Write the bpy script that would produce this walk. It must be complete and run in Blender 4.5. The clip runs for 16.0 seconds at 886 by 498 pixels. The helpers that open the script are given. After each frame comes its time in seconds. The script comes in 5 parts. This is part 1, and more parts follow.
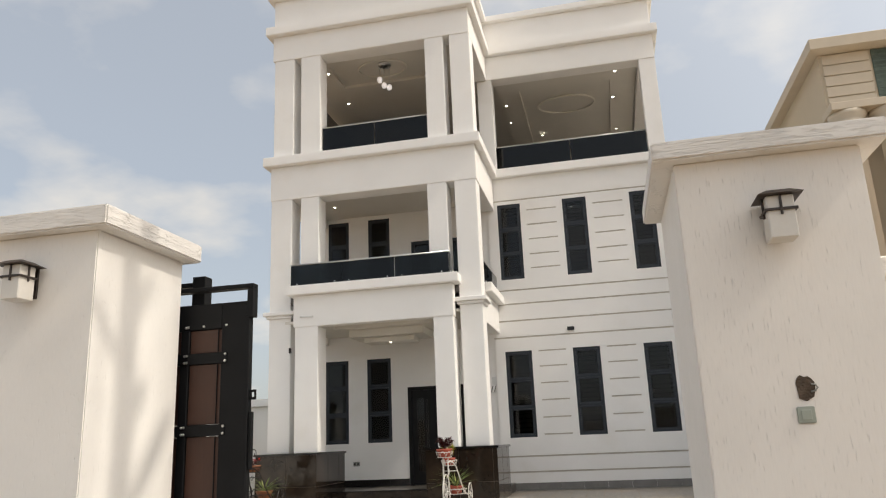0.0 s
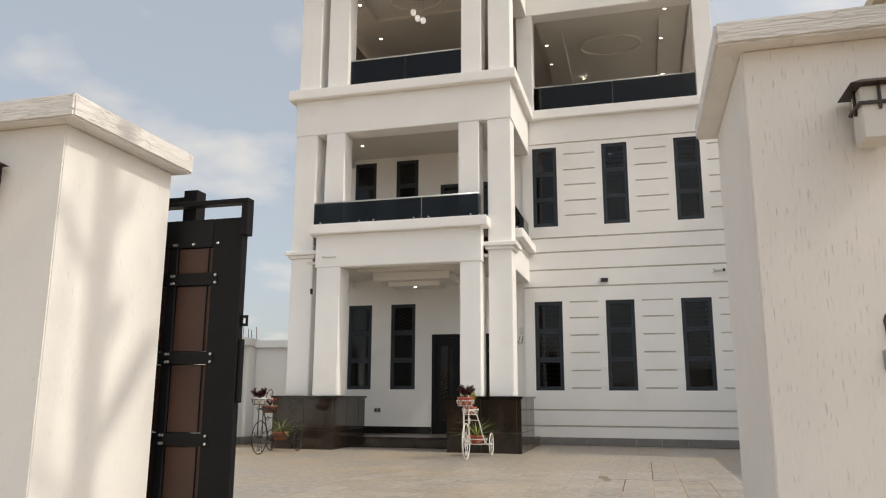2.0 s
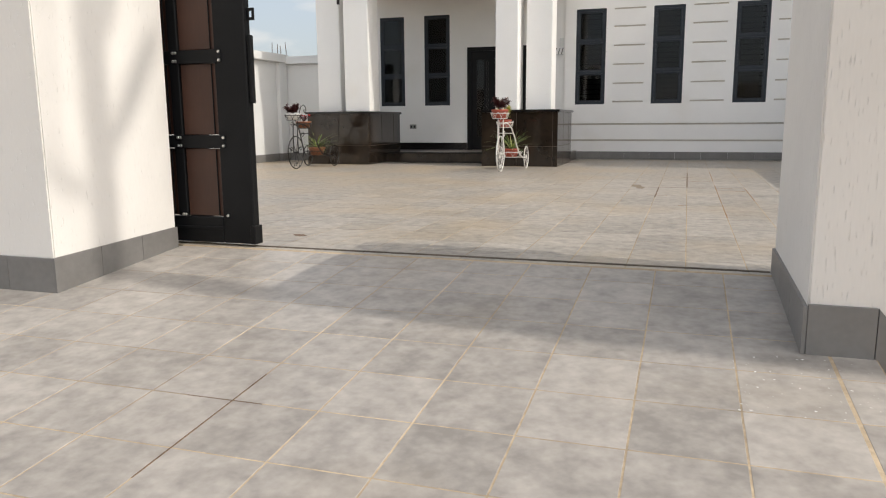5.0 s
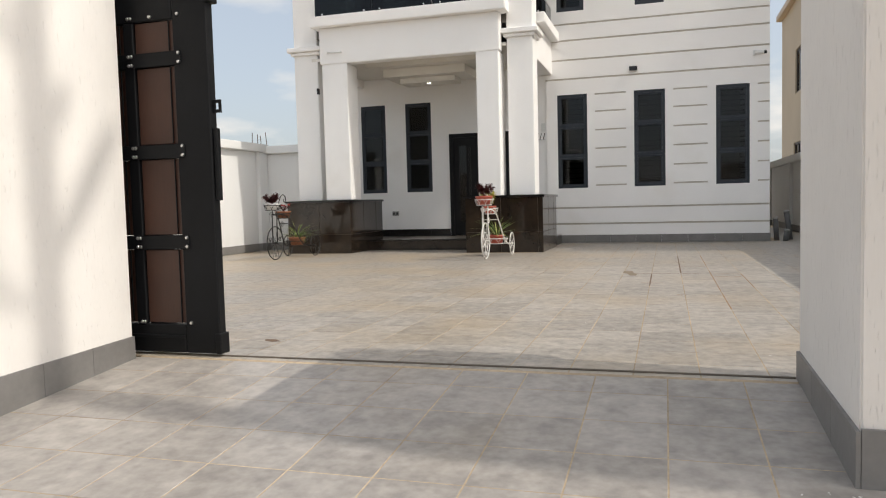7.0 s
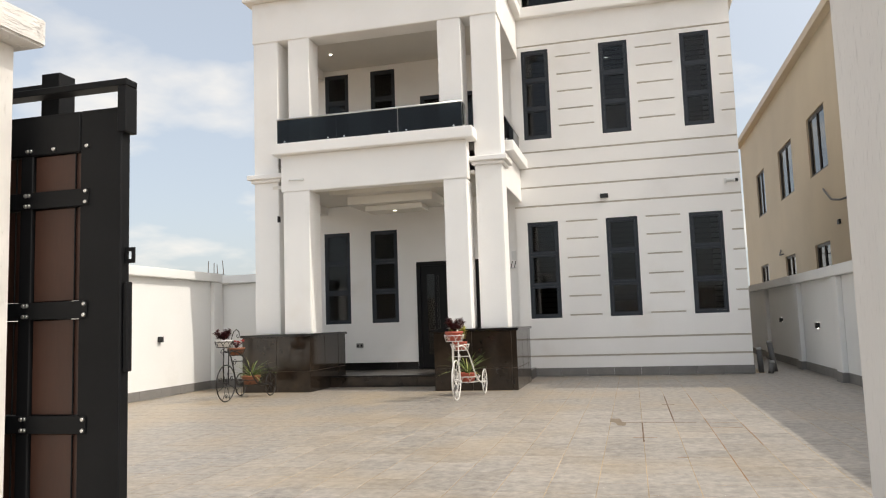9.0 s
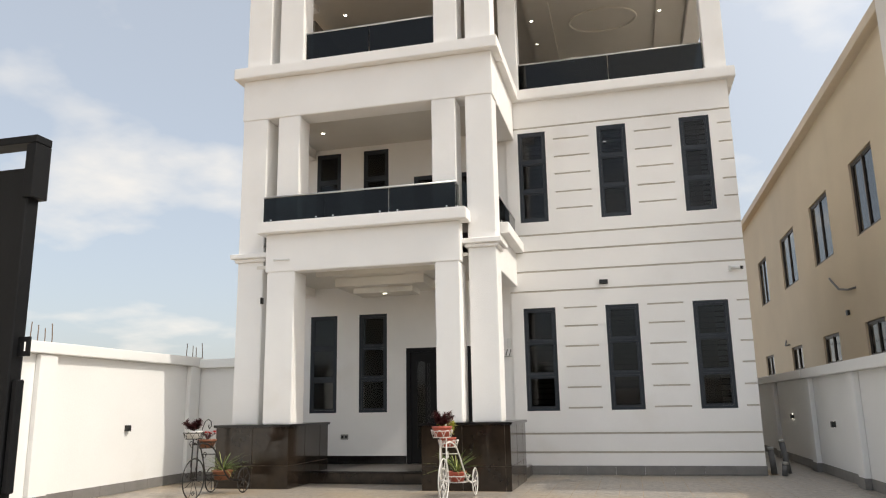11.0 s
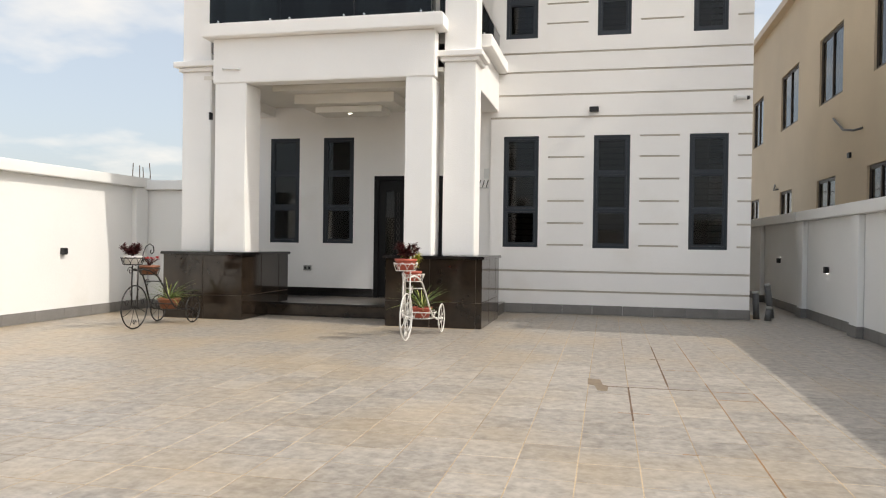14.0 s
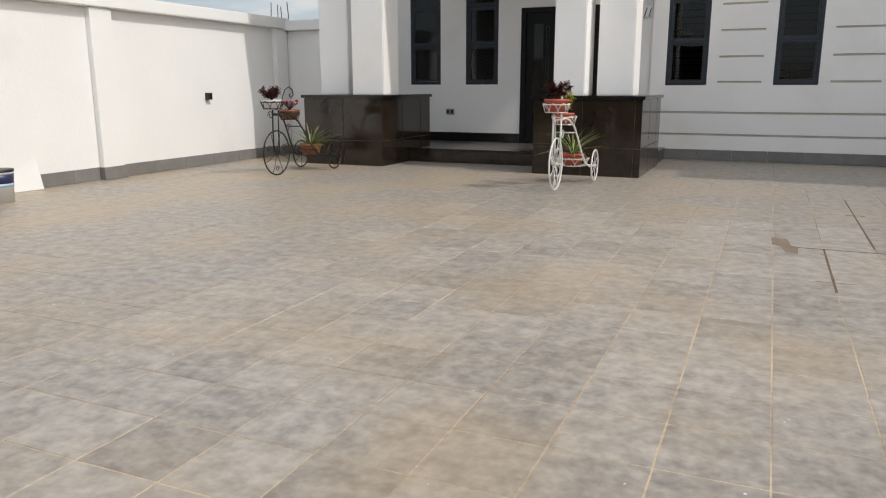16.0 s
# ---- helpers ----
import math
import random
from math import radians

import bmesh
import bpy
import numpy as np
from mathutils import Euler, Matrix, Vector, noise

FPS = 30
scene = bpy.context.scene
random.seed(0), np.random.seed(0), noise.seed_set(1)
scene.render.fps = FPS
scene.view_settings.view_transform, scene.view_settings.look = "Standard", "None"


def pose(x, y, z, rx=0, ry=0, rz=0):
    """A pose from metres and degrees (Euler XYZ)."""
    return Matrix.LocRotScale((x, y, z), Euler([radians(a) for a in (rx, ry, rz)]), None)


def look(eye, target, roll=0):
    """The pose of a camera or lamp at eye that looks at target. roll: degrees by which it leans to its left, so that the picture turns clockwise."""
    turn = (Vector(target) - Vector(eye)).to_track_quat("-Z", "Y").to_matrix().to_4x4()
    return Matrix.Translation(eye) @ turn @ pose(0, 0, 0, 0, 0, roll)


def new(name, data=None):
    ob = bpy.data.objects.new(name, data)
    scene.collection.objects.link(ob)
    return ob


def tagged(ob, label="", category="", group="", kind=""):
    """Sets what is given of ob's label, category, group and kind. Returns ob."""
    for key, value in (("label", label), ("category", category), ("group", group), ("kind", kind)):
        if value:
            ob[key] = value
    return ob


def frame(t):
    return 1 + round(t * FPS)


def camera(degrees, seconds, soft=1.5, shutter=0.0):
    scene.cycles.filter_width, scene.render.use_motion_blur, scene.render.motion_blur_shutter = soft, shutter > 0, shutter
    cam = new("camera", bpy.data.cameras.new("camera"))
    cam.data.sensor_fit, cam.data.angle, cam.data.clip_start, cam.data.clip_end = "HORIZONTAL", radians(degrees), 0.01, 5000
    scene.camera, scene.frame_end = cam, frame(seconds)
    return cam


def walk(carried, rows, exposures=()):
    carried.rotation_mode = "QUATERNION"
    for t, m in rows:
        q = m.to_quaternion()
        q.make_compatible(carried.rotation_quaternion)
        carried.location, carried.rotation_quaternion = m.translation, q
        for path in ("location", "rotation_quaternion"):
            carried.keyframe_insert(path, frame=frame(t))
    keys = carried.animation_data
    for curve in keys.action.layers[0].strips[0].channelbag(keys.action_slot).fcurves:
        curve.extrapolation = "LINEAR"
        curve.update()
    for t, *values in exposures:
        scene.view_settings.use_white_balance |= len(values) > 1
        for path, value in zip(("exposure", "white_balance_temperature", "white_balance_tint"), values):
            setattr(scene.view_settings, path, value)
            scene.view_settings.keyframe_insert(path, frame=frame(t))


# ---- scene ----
cam = camera(61.7, 16.0, soft=1.15)
PATH = [
    (0, (-0.302, 3.877, 1.136), (-0.708, 5.769, 1.641), -2.4),
    (0.5, (-0.266, 4.104, 1.131), (-0.7, 5.964, 1.725), -0.2),
    (1, (-0.246, 4.302, 1.117), (-0.748, 6.157, 1.669), 0.4),
    (1.5, (-0.305, 4.511, 1.082), (-0.82, 6.362, 1.637), 1.0),
    (2, (-0.346, 4.66, 1.04), (-0.852, 6.555, 1.43), 0.2),
    (2.5, (-0.37, 4.791, 0.992), (-0.934, 6.699, 1.198), 0.2),
    (3, (-0.32, 4.838, 0.928), (-0.875, 6.759, 0.928), 0.6),
    (3.5, (-0.296, 4.883, 0.89), (-0.842, 6.801, 0.736), 1.0),
    (4, (-0.29, 4.935, 0.859), (-0.838, 6.839, 0.585), 0.5),
    (4.2, (-0.294, 4.956, 0.853), (-0.848, 6.854, 0.55), 0.2),
    (6.3, (-0.355, 5.163, 0.9), (-1.042, 7.008, 0.544), -0.4),
    (6.5, (-0.367, 5.235, 0.889), (-1.007, 7.114, 0.644), -0.7),
    (7, (-0.456, 5.426, 0.937), (-1.033, 7.337, 0.813), -1.5),
    (7.5, (-0.485, 5.687, 0.948), (-1.115, 7.585, 0.974), -0.6),
    (8, (-0.528, 5.904, 1.039), (-1.128, 7.812, 1.049), 0.4),
    (8.5, (-0.665, 6.091, 1.111), (-1.132, 8.032, 1.233), -1.7),
    (9, (-0.673, 6.243, 1.188), (-1.157, 8.174, 1.382), -1.9),
    (9.5, (-0.632, 6.438, 1.277), (-1.191, 8.318, 1.668), -0.6),
    (9.7, (-0.65, 6.484, 1.308), (-1.198, 8.363, 1.717), -0.7),
    (11.8, (-0.749, 7.275, 1.296), (-1.2, 9.18, 1.705), -0.8),
    (12, (-0.773, 7.366, 1.294), (-1.241, 9.276, 1.658), -0.7),
    (12.5, (-0.784, 7.567, 1.303), (-1.255, 9.483, 1.636), -1.0),
    (13, (-0.808, 7.774, 1.264), (-1.232, 9.718, 1.465), -0.1),
    (13.5, (-0.783, 8.023, 1.245), (-1.206, 9.975, 1.338), 0.8),
    (14, (-0.829, 8.212, 1.239), (-1.261, 10.164, 1.222), 0.8),
    (14.5, (-0.896, 8.409, 1.216), (-1.346, 10.356, 1.125), 1.8),
    (15, (-0.974, 8.582, 1.205), (-1.489, 10.504, 1.006), 0.9),
    (15.5, (-1.047, 8.721, 1.209), (-1.735, 10.572, 0.89), -0.7),
    (16, (-1.066, 8.894, 1.174), (-1.847, 10.684, 0.745), -0.1),
]
walk(cam, [(t, look(eye, target, roll)) for t, eye, target, roll in PATH], [(0.0, -0.05, 7200, 10), (1.5, -0.07, 7200, 10), (3.2, 0.08, 6980, 10), (4.2, 0.12, 6900, 10), (6.5, 0.04, 6900, 10), (8.4, 0.27, 6950, 10), (9.5, 0.19, 7100, 10), (12.5, 0.17, 7000, 10), (13.5, 0.26, 7050, 10), (14.6, 0.22, 6850, 10), (15.2, 0.11, 6650, 10), (16.0, -0.11, 6650, 10)])

# ---------------------------------------------------------------- light
SUN_EL, SUN_AZ = 47.5, 97.0          # azimuth from +y towards +x
sun_to = Vector((math.cos(radians(SUN_EL)) * math.sin(radians(SUN_AZ)), math.cos(radians(SUN_EL)) * math.cos(radians(SUN_AZ)), math.sin(radians(SUN_EL))))
world = bpy.data.worlds.new("sky")
scene.world = world
world.use_nodes = True
wn, wl = world.node_tree.nodes, world.node_tree.links
wn.clear()
w_out, w_bg, w_sky = wn.new("ShaderNodeOutputWorld"), wn.new("ShaderNodeBackground"), wn.new("ShaderNodeTexSky")
w_sky.sky_type, w_sky.sun_disc = "NISHITA", False
w_sky.sun_elevation, w_sky.sun_rotation = radians(SUN_EL), radians(SUN_AZ)
w_sky.air_density, w_sky.dust_density, w_sky.ozone_density = 1.0, 3.0, 1.5
w_co, w_sep, w_add, w_div = wn.new("ShaderNodeTexCoord"), wn.new("ShaderNodeSeparateXYZ"), wn.new("ShaderNodeMath"), wn.new("ShaderNodeVectorMath")
w_max = wn.new("ShaderNodeMath")
w_max.operation, w_max.inputs[1].default_value = "MAXIMUM", 0.0
w_add.inputs[1].default_value, w_div.operation = 0.22, "DIVIDE"
w_comb = wn.new("ShaderNodeCombineXYZ")
w_noise, w_ramp, w_mix, w_haze = wn.new("ShaderNodeTexNoise"), wn.new("ShaderNodeValToRGB"), wn.new("ShaderNodeMix"), wn.new("ShaderNodeMix")
w_noise.inputs["Scale"].default_value, w_noise.inputs["Detail"].default_value, w_noise.inputs["Roughness"].default_value = 1.7, 8.0, 0.50
w_ramp.color_ramp.elements[0].position, w_ramp.color_ramp.elements[1].position = 0.515, 0.70
w_mix.data_type, w_haze.data_type = "RGBA", "RGBA"
w_haze.inputs["Factor"].default_value = 0.55
w_haze.inputs["B"].default_value = (3.75, 4.15, 4.7, 1)
w_mix.inputs["B"].default_value = (5.1, 5.08, 5.06, 1)
wl.new(w_co.outputs["Generated"], w_sep.inputs[0])
wl.new(w_sep.outputs["Z"], w_max.inputs[0])
wl.new(w_max.outputs[0], w_add.inputs[0])
for k in range(3):
    wl.new(w_add.outputs[0], w_comb.inputs[k])
wl.new(w_co.outputs["Generated"], w_div.inputs[0])
wl.new(w_comb.outputs[0], w_div.inputs[1])
wl.new(w_div.outputs[0], w_noise.inputs["Vector"])
wl.new(w_noise.outputs[0], w_ramp.inputs[0])
wl.new(w_sky.outputs[0], w_haze.inputs["A"])
wl.new(w_haze.outputs["Result"], w_mix.inputs["A"])
wl.new(w_ramp.outputs[0], w_mix.inputs["Factor"])
w_sun, w_dot, w_pos, w_pow, w_glow, w_sum = wn.new("ShaderNodeVectorMath"), wn.new("ShaderNodeVectorMath"), wn.new("ShaderNodeMath"), wn.new("ShaderNodeMath"), wn.new("ShaderNodeVectorMath"), wn.new("ShaderNodeVectorMath")
w_sun.operation, w_dot.operation, w_glow.operation, w_sum.operation = "NORMALIZE", "DOT_PRODUCT", "SCALE", "ADD"
w_pos.operation, w_pos.inputs[1].default_value = "MAXIMUM", 0.0
w_pow.operation, w_pow.inputs[1].default_value = "POWER", 2.0
w_dot.inputs[1].default_value = sun_to
w_glow.inputs[0].default_value = (4.5, 4.38, 4.15)
wl.new(w_co.outputs["Generated"], w_sun.inputs[0])
wl.new(w_sun.outputs[0], w_dot.inputs[0])
wl.new(w_dot.outputs["Value"], w_pos.inputs[0])
wl.new(w_pos.outputs[0], w_pow.inputs[0])
wl.new(w_pow.outputs[0], w_glow.inputs["Scale"])
wl.new(w_mix.outputs["Result"], w_sum.inputs[0])
wl.new(w_glow.outputs[0], w_sum.inputs[1])
wl.new(w_sum.outputs[0], w_bg.inputs["Color"])
w_bg.inputs["Strength"].default_value = 0.165
wl.new(w_bg.outputs[0], w_out.inputs[0])
sun = new("sun", bpy.data.lights.new("sun", "SUN"))
sun.data.energy, sun.data.angle, sun.data.color = 2.1, radians(0.53), (1.0, 0.97, 0.925)
sun.matrix_world = look(sun_to * 60, (0, 0, 0))

# ---------------------------------------------------------------- materials


def material(name, base, rough=0.6, metal=0.0, var=0.08, scale=3.0, fine=60.0, bump=0.0, stretch=(1, 1, 1), stain=None, stain_scale=0.5, stain_cut=(0.5, 0.7), pieces=0.0, pit=0.0, pit_cut=(0.27, 0.40), lines=False, spec=0.5, drift=None):
    """A surface with large and fine variation, relief, stains, and a shade of its own for each piece."""
    m = bpy.data.materials.new(name)
    m.use_nodes = True
    n, l = m.node_tree.nodes, m.node_tree.links
    b = n["Principled BSDF"]
    b.inputs["Roughness"].default_value, b.inputs["Metallic"].default_value = rough, metal
    b.inputs["Specular IOR Level"].default_value = spec
    geo, mp = n.new("ShaderNodeNewGeometry"), n.new("ShaderNodeMapping")
    mp.inputs["Scale"].default_value = stretch
    l.new(geo.outputs["Position"], mp.inputs[0])
    big, small = n.new("ShaderNodeTexNoise"), n.new("ShaderNodeTexNoise")
    big.inputs["Scale"].default_value, big.inputs["Detail"].default_value = scale, 5
    small.inputs["Scale"].default_value, small.inputs["Detail"].default_value = fine, 4
    l.new(geo.outputs["Position"], big.inputs["Vector"])
    l.new(mp.outputs[0], small.inputs["Vector"])
    add = n.new("ShaderNodeMath")
    add.operation = "ADD"
    l.new(big.outputs[0], add.inputs[0])
    half = n.new("ShaderNodeMath")
    half.operation, half.inputs[1].default_value = "MULTIPLY_ADD", 0.5
    half.inputs[2].default_value = -0.25
    l.new(small.outputs[0], half.inputs[0])
    l.new(half.outputs[0], add.inputs[1])
    last = add
    if pieces:
        info = n.new("ShaderNodeObjectInfo")
        pm = n.new("ShaderNodeMath")
        pm.operation, pm.inputs[1].default_value, pm.inputs[2].default_value = "MULTIPLY_ADD", pieces, -pieces / 2
        l.new(info.outputs["Random"], pm.inputs[0])
        pa = n.new("ShaderNodeMath")
        l.new(last.outputs[0], pa.inputs[0])
        l.new(pm.outputs[0], pa.inputs[1])
        last = pa
    mr = n.new("ShaderNodeMapRange")
    mr.inputs["From Min"].default_value, mr.inputs["From Max"].default_value = 0.2, 0.8
    mr.inputs["To Min"].default_value, mr.inputs["To Max"].default_value = 1 - var, 1 + var
    l.new(last.outputs[0], mr.inputs["Value"])
    mul = n.new("ShaderNodeVectorMath")
    mul.operation, mul.inputs[0].default_value = "SCALE", base
    l.new(mr.outputs[0], mul.inputs["Scale"])
    col = mul.outputs[0]
    if stain:
        sn, sr, mx = n.new("ShaderNodeTexNoise"), n.new("ShaderNodeMapRange"), n.new("ShaderNodeMix")
        sn.inputs["Scale"].default_value, sn.inputs["Detail"].default_value = stain_scale, 6
        l.new(geo.outputs["Position"], sn.inputs["Vector"])
        sr.inputs["From Min"].default_value, sr.inputs["From Max"].default_value = stain_cut
        sr.inputs["To Max"].default_value = stain[3]
        level = sn.outputs[0]
        if drift:
            sx, dr, da = n.new("ShaderNodeSeparateXYZ"), n.new("ShaderNodeMapRange"), n.new("ShaderNodeMath")
            l.new(geo.outputs["Position"], sx.inputs[0])
            dr.inputs["From Min"].default_value, dr.inputs["From Max"].default_value = drift[0], drift[1]
            dr.inputs["To Min"].default_value, dr.inputs["To Max"].default_value = drift[2], -drift[2]
            l.new(sx.outputs["X"], dr.inputs["Value"])
            l.new(level, da.inputs[0])
            l.new(dr.outputs[0], da.inputs[1])
            level = da.outputs[0]
        l.new(level, sr.inputs["Value"])
        mx.data_type = "RGBA"
        l.new(sr.outputs[0], mx.inputs["Factor"])
        l.new(col, mx.inputs["A"])
        mx.inputs["B"].default_value = (*stain[:3], 1)
        col = mx.outputs["Result"]
    height = small.outputs[0]
    if pit:
        pr = n.new("ShaderNodeMapRange")
        pr.inputs["From Min"].default_value, pr.inputs["From Max"].default_value = pit_cut
        level = small.outputs[0]
        if lines:
            off, mag = n.new("ShaderNodeMath"), n.new("ShaderNodeMath")
            off.operation, off.inputs[1].default_value, mag.operation = "SUBTRACT", 0.5, "ABSOLUTE"
            l.new(level, off.inputs[0])
            l.new(off.outputs[0], mag.inputs[0])
            level = mag.outputs[0]
        l.new(level, pr.inputs["Value"])
        height = pr.outputs[0]
        dk, dm = n.new("ShaderNodeMapRange"), n.new("ShaderNodeVectorMath")
        dk.inputs["To Min"].default_value, dk.inputs["To Max"].default_value = 1 - pit, 1.0
        l.new(pr.outputs[0], dk.inputs["Value"])
        dm.operation = "SCALE"
        l.new(col, dm.inputs[0])
        l.new(dk.outputs[0], dm.inputs["Scale"])
        col = dm.outputs[0]
    l.new(col, b.inputs["Base Color"])
    if bump:
        bp = n.new("ShaderNodeBump")
        bp.inputs["Strength"].default_value, bp.inputs["Distance"].default_value = 1.0, bump
        l.new(height, bp.inputs["Height"])
        l.new(bp.outputs[0], b.inputs["Normal"])
    return m


def glass(name, tint, rough=0.02):
    m = bpy.data.materials.new(name)
    m.use_nodes = True
    b = m.node_tree.nodes["Principled BSDF"]
    b.inputs["Base Color"].default_value = (*tint, 1)
    b.inputs["Roughness"].default_value, b.inputs["Transmission Weight"].default_value, b.inputs["IOR"].default_value = rough, 1.0, 1.39
    return m


def glow(name, colour, strength):
    m = bpy.data.materials.new(name)
    m.use_nodes = True
    b = m.node_tree.nodes["Principled BSDF"]
    b.inputs["Emission Color"].default_value, b.inputs["Emission Strength"].default_value = (*colour, 1), strength
    return m


PAINT = material("white_wall_paint", (0.885, 0.87, 0.845), 0.75, var=0.03, scale=1.2, fine=70, bump=0.0025, stain=(0.70, 0.65, 0.57, 0.3), stain_scale=0.9, stain_cut=(0.6, 0.8))
FENCE_PAINT = material("fence_paint", (0.79, 0.79, 0.775), 0.8, var=0.03, scale=1.0, fine=40, bump=0.002, stain=(0.62, 0.59, 0.53, 0.4), stain_scale=0.8, stain_cut=(0.62, 0.8))
TEXCOAT = material("textured_wall_coating", (0.80, 0.765, 0.718), 0.85, var=0.045, scale=2.0, fine=52, bump=0.0026, stretch=(2.2, 2.2, 0.26), pit=0.07, pit_cut=(0.26, 0.37))
SMOOTHCOAT = material("smooth_wall_coating", (0.81, 0.782, 0.74), 0.85, var=0.035, scale=2.0, fine=38, bump=0.0022, stretch=(1.6, 1.6, 0.5), pit=0.04, pit_cut=(0.25, 0.36))
CAPCOAT = material("combed_coping_coating", (0.82, 0.79, 0.748), 0.85, var=0.05, scale=2.0, fine=13, bump=0.0022, stretch=(0.32, 0.32, 5.6), pit=0.05, pit_cut=(0.0, 0.028), lines=True)
# render colour with the shade inside the facade grooves painted in
GROOVE_SHADE = material("shaded_groove_render", (0.54, 0.49, 0.425), 0.85, var=0.12, scale=6)
CEIL = material("ceiling_paint", (0.74, 0.71, 0.65), 0.8, var=0.02)
TILE = material("grey_floor_tile", (0.330, 0.299, 0.262), 0.42, var=0.42, scale=11.0, fine=30, bump=0.0006, pieces=0.20, stain=(0.42, 0.315, 0.185, 0.50), stain_scale=0.75, stain_cut=(0.44, 0.72), drift=(-6.0, 1.0, 0.07))
APRON_TILE = material("grey_apron_tile", (0.330, 0.303, 0.275), 0.45, var=0.30, scale=9.0, fine=26, bump=0.0006, pieces=0.25, stain=(0.34, 0.27, 0.18, 0.3), stain_scale=0.6, stain_cut=(0.52, 0.75))
GROUT = material("tan_grout", (0.42, 0.33, 0.225), 0.9, var=0.5, scale=1.1, fine=30)
SKIRT = material("grey_skirting_tile", (0.195, 0.187, 0.178), 0.5, var=0.14, scale=5, fine=30, pieces=0.25)
MARBLE = material("brown_marble_tile", (0.024, 0.017, 0.012), 0.09, var=0.5, scale=3, fine=14, pieces=0.2, stain=(0.06, 0.042, 0.028, 0.5), stain_scale=2.4, stain_cut=(0.5, 0.75))
MARBLE_GROUT = material("marble_joint", (0.24, 0.20, 0.16), 0.8)
BLACKSTONE = material("black_granite", (0.012, 0.011, 0.011), 0.15, var=0.3, fine=120)
PORCH_FLOOR = material("porch_floor_tile", (0.10, 0.09, 0.08), 0.3, var=0.15, pieces=0.2)
FRAME = material("slate_aluminium", (0.031, 0.037, 0.046), 0.45, spec=0.3, var=0.1)
FRAME_BROWN = material("bronze_aluminium", (0.05, 0.037, 0.028), 0.4, var=0.1)
PANE = glass("window_glass", (0.13, 0.15, 0.16))
RAILGLASS = glass("dark_balustrade_glass", (0.012, 0.018, 0.021))
STEEL = material("brushed_steel", (0.62, 0.62, 0.61), 0.3, 1.0, var=0.05)
TRACK = material("dusty_steel", (0.11, 0.088, 0.065), 0.7, var=0.4, scale=5, fine=50, bump=0.0006)
GATE_BLACK = material("gate_black_paint", (0.0055, 0.006, 0.007), 0.55, spec=0.22, var=0.3, scale=4, fine=50, bump=0.0006)
GATE_BROWN = material("gate_brown_panel", (0.055, 0.022, 0.013), 0.5, var=0.2, scale=3, fine=20, stretch=(6, 6, 0.5), bump=0.0005)
DOOR_DARK = material("dark_door_wood", (0.006, 0.006, 0.0065), 0.5, spec=0.2, var=0.3, fine=20, stretch=(6, 6, 0.5))
CREAM = material("cream_render", (0.60, 0.515, 0.39), 0.85, var=0.07, scale=0.6, fine=40, bump=0.002)
CREAM_TRIM = material("cream_trim", (0.62, 0.54, 0.43), 0.8, var=0.05)
GREENSTONE = material("green_slate_cladding", (0.10, 0.135, 0.115), 0.7, var=0.35, scale=8, fine=30, stretch=(1, 1, 4), pieces=0.4)
DIRT = material("laterite_ground", (0.30, 0.215, 0.13), 0.95, var=0.22, scale=0.8, fine=18, bump=0.02)
# plaster coloured dark: the gloom of rooms and terrace is put in here
DIM_INTERIOR = material("dim_interior_plaster", (0.22, 0.20, 0.18), 0.9)
BLACK_METAL = material("black_wrought_iron", (0.014, 0.012, 0.011), 0.4, 0.0, var=0.2)
WHITE_METAL = material("white_enamelled_iron", (0.74, 0.72, 0.68), 0.4, var=0.06, fine=40)
TERRACOTTA = material("red_clay_pot", (0.42, 0.085, 0.05), 0.45, var=0.15, scale=8)
BROWN_POT = material("brown_clay_pot", (0.25, 0.095, 0.045), 0.45, var=0.2, scale=8)
WHITE_POT = material("white_plastic_pot", (0.75, 0.74, 0.72), 0.35, var=0.03)
LEAF_GREEN = material("green_leaf", (0.10, 0.16, 0.035), 0.45, var=0.45, scale=14)
LEAF_PALE = material("pale_leaf_stripe", (0.30, 0.33, 0.10), 0.45, var=0.4, scale=14)
LEAF_RED = material("maroon_leaf", (0.085, 0.016, 0.016), 0.5, var=0.5, scale=20)
FLOWER_RED = material("red_petal", (0.55, 0.02, 0.015), 0.5, var=0.2, scale=20)
FLOWER_YELLOW = material("yellow_green_leaf", (0.44, 0.42, 0.07), 0.5, var=0.3, scale=20)
SOIL = material("potting_soil", (0.03, 0.02, 0.013), 0.95)
LAMP_GLASS = material("frosted_lamp_glass", (0.66, 0.63, 0.58), 0.35, var=0.04)
LAMP_BROWN = material("brown_lamp_metal", (0.035, 0.024, 0.018), 0.45, var=0.2)
PLASTIC_BLACK = material("black_plastic", (0.012, 0.012, 0.013), 0.4)
PLASTIC_WHITE = material("white_plastic", (0.72, 0.72, 0.70), 0.35, var=0.03)
PLASTIC_GREY = material("grey_socket_plastic", (0.28, 0.28, 0.26), 0.45, var=0.04)
SWITCH_GREEN = material("grey_green_plastic", (0.33, 0.36, 0.31), 0.4, var=0.04)
PVC = material("grey_pvc_pipe", (0.11, 0.11, 0.11), 0.5, var=0.15, scale=9)
RUST = material("rusty_stain", (0.15, 0.095, 0.06), 0.85, var=0.35, scale=9)
RUST_PALE = material("pale_rust_stain", (0.31, 0.18, 0.085), 0.85, var=0.35, scale=9)
DAMP = material("damp_brown_stain", (0.21, 0.16, 0.11), 0.6, var=0.3, scale=9)
GRILLE = material("dark_grille_iron", (0.045, 0.042, 0.04), 0.5, var=0.1)
